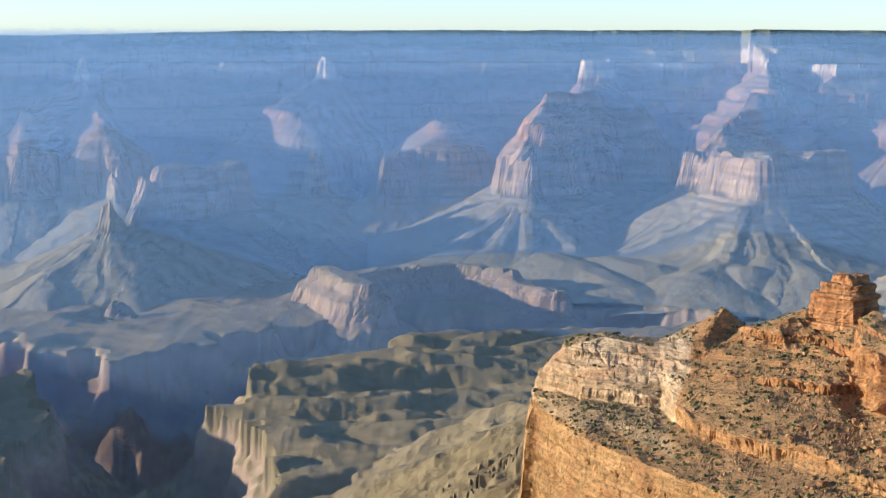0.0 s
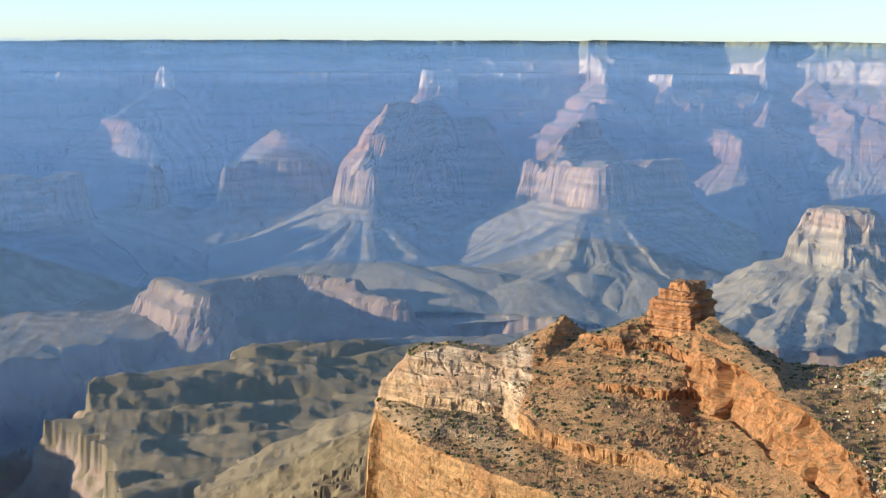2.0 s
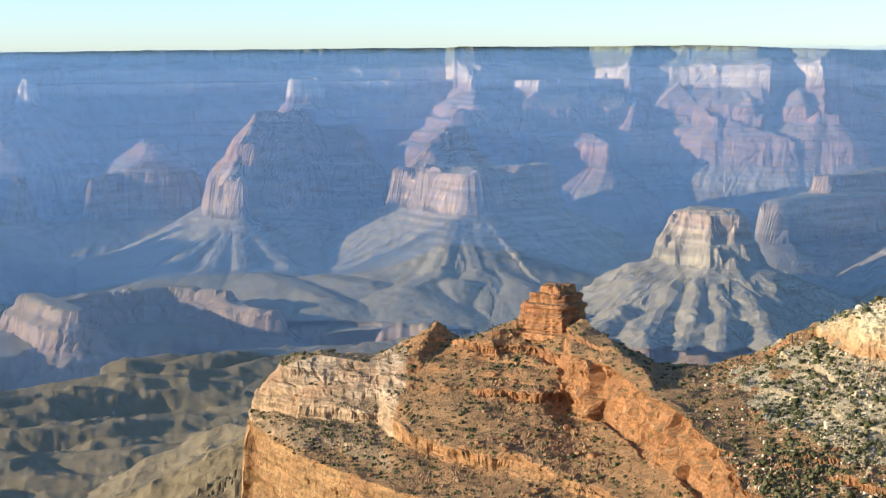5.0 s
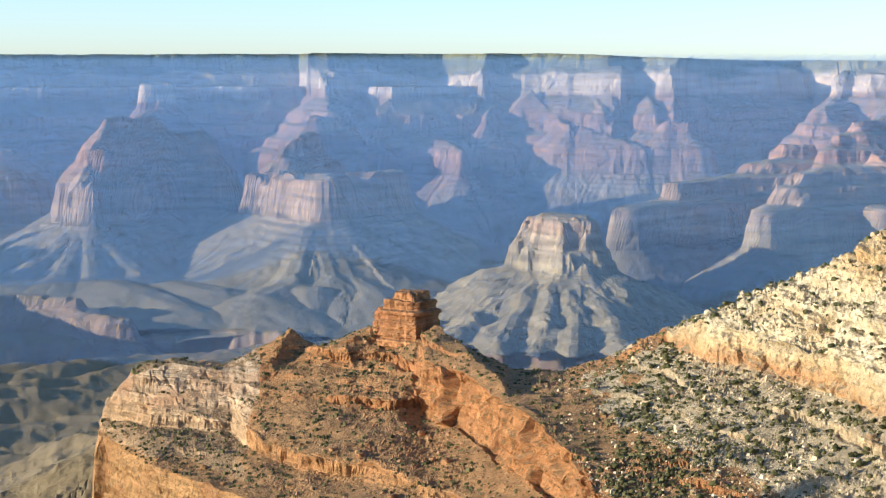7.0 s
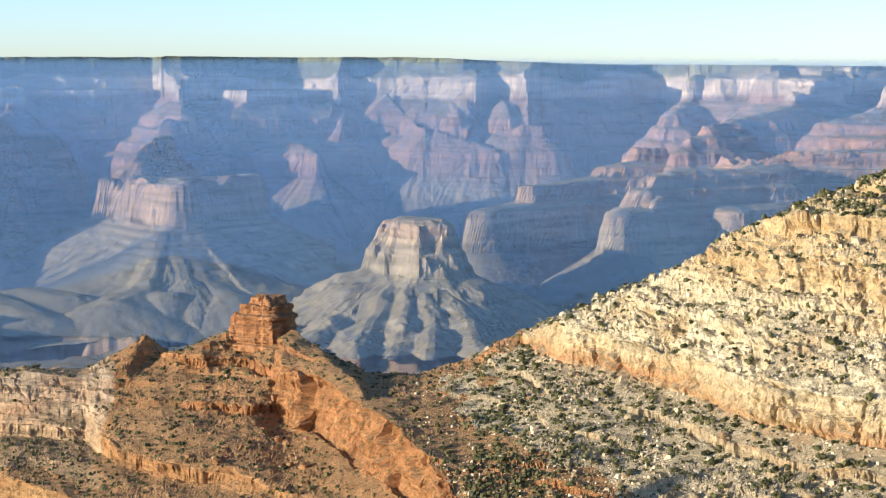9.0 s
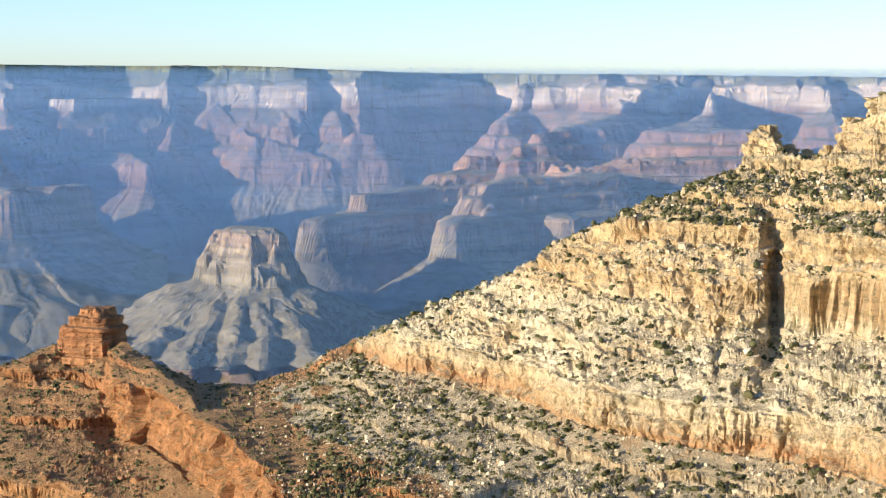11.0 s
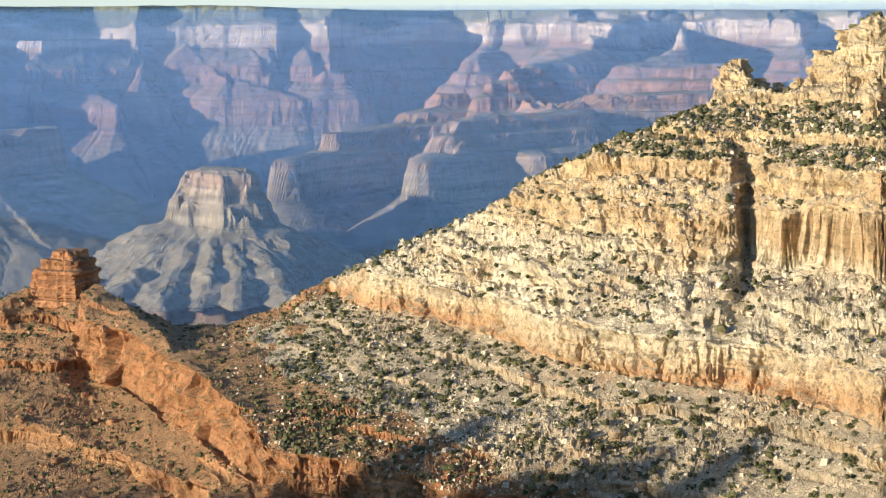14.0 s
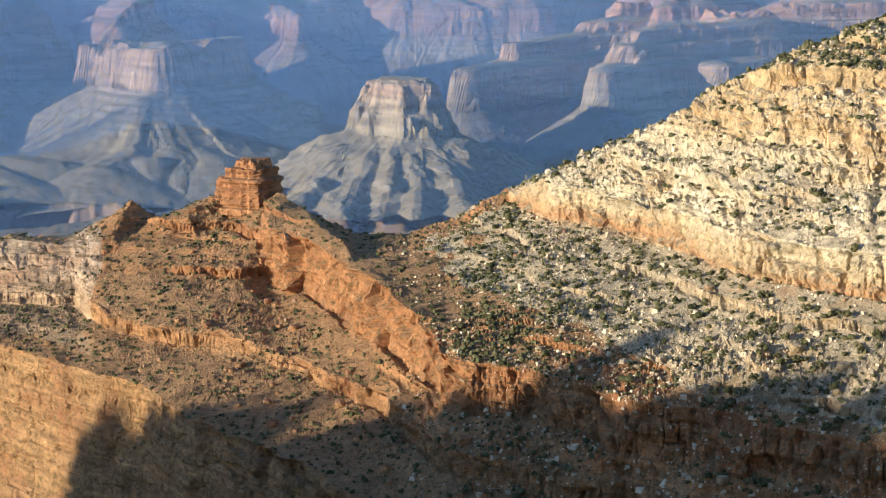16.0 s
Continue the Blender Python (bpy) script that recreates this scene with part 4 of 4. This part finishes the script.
# ---- rock towers along the upper rim, and the lone standing block below them ----
for k, (az, r, half, z0, z1, cap) in enumerate(((34.65, 856, 6.0, -52, -29, 2.5), (35.05, 858, 7.5, -52, -25, 3.5), (35.7, 860, 5.0, -52, -33, 2.0), (36.35, 858, 5.5, -52, -35, 2.0), (37.0, 856, 5.5, -52, -33, 2.0), (37.75, 850, 8.0, -52, -21, 3.5),
                                                (38.5, 842, 9.0, -50, -11, 3.0), (39.3, 836, 10.0, -50, -5, 3.0))):
    hoodoo = tagged(new("hoodoo"), "weathered cream sandstone rock tower on the rim", "rock tower", group="rock towers along the rim")
    at = spot(az, r, 25 + 11 * (k % 3))
    crag("tower", -half, half, -half * 0.9, half, z0, z1, 0.34, M_PALE, hoodoo, 31 + k, lean=0.4, at=at)
    crag("cap", -half * 0.55, half * 0.5, -half * 0.5, half * 0.5, z1 - 0.6, z1 + cap, 0.2, M_PALE, hoodoo, 51 + k, at=at)
block = tagged(new("standing_block"), "lone orange rock block standing on the scrub slope", "rock")
crag("body", -4.2, 4.2, -4, 4, -57, -42, 0.22, M_PALE, block, 71, at=spot(39.35, 792, 20))
crag("head", -3.4, 3.6, -3, 3, -42.6, -38, 0.35, M_PALE, block, 73, at=spot(39.35, 792, 35))

# ---- scrub and boulders on the near slopes ----
ICO = bmesh.new()
bmesh.ops.create_icosphere(ICO, subdivisions=1, radius=1.0)
ICO_V = np.array([v.co[:] for v in ICO.verts])
ICO_F = np.array([[v.index for v in f.verts] for f in ICO.faces])
ICO.free()


def leaf_material(name, c0, c1):
    mat = bpy.data.materials.new(name)
    mat.use_nodes = True
    n, l = mat.node_tree.nodes, mat.node_tree.links
    geo = n.new("ShaderNodeNewGeometry")
    ramp = n.new("ShaderNodeValToRGB")
    ramp.color_ramp.elements[0].color, ramp.color_ramp.elements[1].color = (*c0, 1), (*c1, 1)
    l.new(geo.outputs["Random Per Island"], ramp.inputs[0])
    l.new(ramp.outputs[0], n["Principled BSDF"].inputs["Base Color"])
    n["Principled BSDF"].inputs["Roughness"].default_value = 0.85
    n["Principled BSDF"].inputs["Specular IOR Level"].default_value = 0.1
    return mat


M_SCRUB = leaf_material("scrub_leaves", (0.05, 0.058, 0.022), (0.16, 0.155, 0.065))
M_BARK = leaf_material("bark", (0.10, 0.07, 0.05), (0.14, 0.10, 0.07))
M_STONE = leaf_material("pale_stone", (0.44, 0.36, 0.21), (0.74, 0.64, 0.41))
M_REDSTONE = leaf_material("red_stone", (0.26, 0.14, 0.07), (0.46, 0.30, 0.17))


def blobs(name, centres, sizes, squash, jitter, rs, mat, base=None):
    """Many small lumps, joined into one mesh of stuff."""
    n = len(centres)
    base_v, base_f = base or (ICO_V, ICO_F)
    nv = len(base_v)
    v = np.repeat(base_v[None], n, 0)
    v = v * (1 + jitter * rs.uniform(-1, 1, (n, nv, 1))) * squash
    ang = rs.uniform(0, 2 * np.pi, n)
    c, s_ = np.cos(ang)[:, None], np.sin(ang)[:, None]
    v = np.stack([v[..., 0] * c - v[..., 1] * s_, v[..., 0] * s_ + v[..., 1] * c, v[..., 2]], -1)
    v = v * sizes[:, None, None] + centres[:, None, :]
    f = (base_f[None] + (np.arange(n) * nv)[:, None, None]).reshape(-1, 3)
    me = bpy.data.meshes.new(name)
    me.from_pydata(v.reshape(-1, 3).tolist(), [], f.tolist())
    me.materials.append(mat)
    return me


def scatter(rs, n, az, r, keep):
    """Points on the near slopes, spread evenly over the ground as seen from above."""
    ok = (NEAR["a"] > az[0]) & (NEAR["a"] < az[1]) & (NEAR["r"] > r[0]) & (NEAR["r"] < r[1])
    idx = np.flatnonzero(ok)
    odds = area.ravel()[idx]
    pick = idx[np.searchsorted(np.cumsum(odds) / odds.sum(), rs.uniform(0, 1, n)).clip(0, len(idx) - 1)]
    px, py, pz_, sl, a_, r_ = (NEAR[k].ravel()[pick] for k in ("x", "y", "z", "sl", "a", "r"))
    good = keep(a_, r_, pz_, sl, px, py)
    return px[good], py[good], pz_[good], a_[good]


rs = np.random.RandomState(5)
crest_r = lambda a_: np.interp(a_, CREST_AZ, CREST_R)


def bushes(a_, r_, z_, sl, px, py):
    patch = fbm(px, py, 70, 3, 401) * 0.5 + 0.5
    green = np.where(a_ > 22, np.where(z_ < -152, 0.85, 0.5), 0.95) + 0.5 * ((z_ > -68) & (z_ < -40))
    return (sl < np.where((z_ > -132) & (z_ < -80), 2.4, 1.1)) & (r_ < crest_r(a_) + 10) & (rs.uniform(0, 1, len(a_)) < green * patch) & (z_ > -310)


CHIP_V = np.array([(-1, -1, -1), (1, -1, -1), (1, 1, -1), (-1, 1, -1), (-0.7, -0.8, 1), (0.8, -0.6, 1), (0.6, 0.8, 1), (-0.8, 0.6, 1)]) * 0.72
CHIP_F = np.array([(0, 1, 5), (0, 5, 4), (1, 2, 6), (1, 6, 5), (2, 3, 7), (2, 7, 6), (3, 0, 4), (3, 4, 7), (4, 5, 6), (4, 6, 7)])
px, py, pz_, pa = scatter(rs, 22000, (20, 45), (480, 1000), bushes)
ux, uy, uz, ua = scatter(rs, 3600, (29, 45), (740, 880), lambda a_, r_, z_, sl, px, py: (sl < 1.2) & (z_ > -68) & (z_ < -40) & (rs.uniform(0, 1, len(a_)) < 0.75))
px, py, pz_ = (np.concatenate(v) for v in ((px, ux), (py, uy), (pz_, uz)))
n, k = len(px), 2
sz = np.repeat(0.4 + rs.beta(1.1, 3.2, n) * 2.0, k)
cen = np.repeat(np.stack([px, py, pz_], -1), k, 0)
cen = cen + rs.normal(0, 0.55, cen.shape) * sz[:, None] * np.array([1, 1, 0.45]) + np.array([0, 0, 0.5]) * sz[:, None]
tagged(new("scrub", blobs("scrub", cen, sz * rs.uniform(0.55, 0.95, n * k), np.array([1, 1, 0.85]), 0.35, rs, M_SCRUB)), "dark green desert scrub dotted over the pale slopes", "shrubs", kind="stuff")
px, py, pz_, pa = scatter(rs, 17000, (1, 23), (560, 1150), bushes)
n, k = len(px), 2
sz = np.repeat(0.35 + rs.beta(1.2, 2.6, n) * 1.5, k)
cen = np.repeat(np.stack([px, py, pz_], -1), k, 0) + rs.normal(0, 0.5, (n * k, 3)) * sz[:, None] * np.array([1, 1, 0.3]) + np.array([0, 0, 0.4]) * sz[:, None]
tagged(new("scrub", blobs("scrub", cen, sz * rs.uniform(0.6, 1.0, n * k), np.array([1, 1, 0.8]), 0.35, rs, M_SCRUB, (CHIP_V, CHIP_F))), "small olive scrub dotted over the red ridge", "shrubs", kind="stuff")


def stones(a_, r_, z_, sl, px, py):
    patch = fbm(px, py, 50, 3, 402) * 0.5 + 0.5
    mix_ = np.where(a_ > 17, np.clip((a_ - 18 + 3 * fbm(px, py, 60, 3, 403)) / 7, 0, 1), 1.0)
    return (sl < 2.2) & (r_ < crest_r(a_) + 5) & (rs.uniform(0, 1, len(a_)) < patch * 1.1 * mix_) & (z_ < -43)


px, py, pz_, pa = scatter(rs, 36000, (17.2, 45), (560, 960), stones)
n = len(px)
sz = 0.25 + rs.exponential(0.27, n)
tagged(new("talus_blocks", blobs("talus_blocks", np.stack([px, py, pz_ + 0.2 * sz], -1), np.minimum(sz, 2.6), np.array([1.15, 0.8, 0.75]), 0.4, rs, M_STONE, (CHIP_V, CHIP_F))), "pale grey talus blocks strewn over the slope", "boulders", kind="stuff")
px, py, pz_, pa = scatter(rs, 9000, (2, 24), (600, 1140), stones)
n = len(px)
sz = 0.2 + rs.exponential(0.26, n)
tagged(new("red_blocks", blobs("red_blocks", np.stack([px, py, pz_ + 0.2 * sz], -1), np.minimum(sz, 1.4), np.array([1.15, 0.8, 0.75]), 0.4, rs, M_REDSTONE, (CHIP_V, CHIP_F))), "reddish sandstone blocks strewn over the slope", "boulders", kind="stuff")


# ---- junipers and boulders that stand out one by one ----
def rough_ball(bm, centre, size, rnd, squash=0.85, jit=0.3):
    made = bmesh.ops.create_icosphere(bm, subdivisions=1, radius=1.0)["verts"]
    for v in made:
        v.co = Vector(centre) + Vector((v.co.x, v.co.y, v.co.z * squash)) * size * (1 + jit * rnd.uniform(-1, 1))


def juniper(rnd):
    """A low bushy juniper: a short leaning trunk with limbs, and a crown of clumps."""
    tree = new("juniper")
    bm = bmesh.new()
    for limb in range(4):
        lean = Vector((rnd.uniform(-0.7, 0.7), rnd.uniform(-0.7, 0.7), 1.0)) if limb else Vector((0.1, 0.05, 1.0))
        rings = []
        for k in range(4):
            c = lean * (k * 0.55)
            rad = (0.22 if limb == 0 else 0.12) * (1 - 0.22 * k)
            rings.append([bm.verts.new(c + Vector((rad * math.cos(a_), rad * math.sin(a_), 0))) for a_ in (0, 1.26, 2.51, 3.77, 5.03)])
        for r0, r1 in zip(rings[:-1], rings[1:]):
            for i in range(5):
                bm.faces.new((r0[i], r0[(i + 1) % 5], r1[(i + 1) % 5], r1[i]))
    for name, mat in (("trunk", M_BARK), ("crown", M_SCRUB)):
        if name == "crown":
            bm = bmesh.new()
            for k in range(26):
                a_, rr = rnd.uniform(0, 6.28), 1.5 * math.sqrt(rnd.random())
                rough_ball(bm, (rr * math.cos(a_), rr * math.sin(a_), 0.7 + rnd.random() * (2.1 - 0.8 * rr)), rnd.uniform(0.28, 0.6), rnd)
        me = bpy.data.meshes.new(name)
        bm.to_mesh(me)
        bm.free()
        me.materials.append(mat)
        new(name, me).parent = tree
    return tagged(tree, "dark green bushy juniper tree on the slope", "tree", group="junipers on the slopes")


def boulder(rnd, mat, label):
    bm = bmesh.new()
    made = bmesh.ops.create_icosphere(bm, subdivisions=2, radius=1.0)["verts"]
    off = Vector((rnd.uniform(0, 50), rnd.uniform(0, 50), 0))
    for v in made:
        n_ = noise.noise(v.co * 1.3 + off)
        v.co = Vector([math.copysign(abs(c) ** 0.6, c) for c in v.co]) * (1 + 0.35 * n_) * 0.8
        v.co.z = v.co.z * 0.75 + 0.25
    me = bpy.data.meshes.new("boulder")
    bm.to_mesh(me)
    bm.free()
    me.materials.append(mat)
    return tagged(new("boulder", me), label, "boulder", group="boulders on the slopes")


rnd = random.Random(21)
rs = np.random.RandomState(22)
kinds = [juniper(rnd) for _ in range(4)]
tx, ty, tz, ta = scatter(rs, 900, (28, 44), (600, 880), lambda a_, r_, z_, sl, px, py: (sl < 0.9) & (r_ < crest_r(a_) + 6) & (((z_ > -66) & (z_ < -42)) | (z_ < -152) | (z_ > -12)))
for k, (px, py, pz_) in enumerate(list(zip(tx, ty, tz))[:150]):
    size = rnd.uniform(0.7, 1.5)
    m = Matrix.Translation((px, py, pz_ - 0.15)) @ Matrix.Rotation(rnd.uniform(0, 6.28), 4, "Z") @ Matrix.Scale(size, 4)
    if k < 4:
        kinds[k].matrix_basis = m
    else:
        copy_thing(kinds[k % 4], m @ Matrix.Scale(1 / kinds[k % 4].scale[0], 4))
pale_kinds = [boulder(rnd, M_PALE, "big pale limestone boulder lying on the slope") for _ in range(4)]
red_kinds = [boulder(rnd, M_REDCLIFF, "big red sandstone boulder lying on the slope") for _ in range(3)]
for kinds, az, r, zlim, count in ((pale_kinds, (22, 43), (580, 860), (-235, -45), 110), (red_kinds, (6, 23), (700, 1060), (-235, -178), 60)):
    bx, by, bz, ba = scatter(rs, count * 6, az, r, lambda a_, r_, z_, sl, px, py: (sl < 0.8) & (z_ > zlim[0]) & (z_ < zlim[1]) & (r_ < crest_r(a_) - 4))
    for k, (px, py, pz_) in enumerate(list(zip(bx, by, bz))[:count]):
        size = 0.9 + min(rnd.expovariate(1.3), 2.4)
        m = Matrix.Translation((px, py, pz_ - 0.1)) @ Matrix.Rotation(rnd.uniform(0, 6.28), 4, "Z") @ Matrix.Scale(size, 4)
        n_ = len(kinds)
        if k < n_:
            kinds[k].matrix_basis = m
        else:
            copy_thing(kinds[k % n_], m @ Matrix.Scale(1 / kinds[k % n_].scale[0], 4))

# ---- imitation valley haze: sparse pale blue opaque threads hung in air to catch sun ----
M_HAZE_THREAD = bpy.data.materials.new("haze")
M_HAZE_THREAD.use_nodes = True
# the blue of distant haze is put into the threads' own colour
M_HAZE_THREAD.node_tree.nodes["Principled BSDF"].inputs["Base Color"].default_value = (0.46, 0.72, 1.0, 1)
M_HAZE_THREAD.node_tree.nodes["Principled BSDF"].inputs["Roughness"].default_value = 1.0
M_HAZE_THREAD.node_tree.nodes["Principled BSDF"].inputs["Specular IOR Level"].default_value = 0.0


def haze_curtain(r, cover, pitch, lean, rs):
    """Fine slanting opaque threads over the canyon that imitate haze, lying along the sun's rays so that they shade
    nothing.
    """
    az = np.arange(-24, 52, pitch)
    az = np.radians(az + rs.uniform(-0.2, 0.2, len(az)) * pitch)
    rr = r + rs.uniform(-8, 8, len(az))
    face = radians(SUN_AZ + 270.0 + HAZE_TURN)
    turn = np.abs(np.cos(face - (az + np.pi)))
    # wider threads on the left imitate brighter haze towards the sun
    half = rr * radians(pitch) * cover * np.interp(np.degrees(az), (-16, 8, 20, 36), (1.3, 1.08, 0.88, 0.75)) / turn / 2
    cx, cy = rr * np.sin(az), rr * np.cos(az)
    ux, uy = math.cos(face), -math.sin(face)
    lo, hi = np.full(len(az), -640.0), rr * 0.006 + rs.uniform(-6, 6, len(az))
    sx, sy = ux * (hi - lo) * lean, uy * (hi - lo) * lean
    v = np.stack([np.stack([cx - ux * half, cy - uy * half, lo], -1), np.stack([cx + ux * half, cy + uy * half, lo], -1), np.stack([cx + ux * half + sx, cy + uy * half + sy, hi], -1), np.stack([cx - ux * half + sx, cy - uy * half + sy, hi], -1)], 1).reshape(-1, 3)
    f = np.arange(len(v)).reshape(-1, 4)
    me = bpy.data.meshes.new("haze")
    me.from_pydata(v.tolist(), [], f.tolist())
    me.materials.append(M_HAZE_THREAD)
    return tagged(new("haze", me), "fine blue threads that imitate haze in the canyon air", "haze", kind="stuff")


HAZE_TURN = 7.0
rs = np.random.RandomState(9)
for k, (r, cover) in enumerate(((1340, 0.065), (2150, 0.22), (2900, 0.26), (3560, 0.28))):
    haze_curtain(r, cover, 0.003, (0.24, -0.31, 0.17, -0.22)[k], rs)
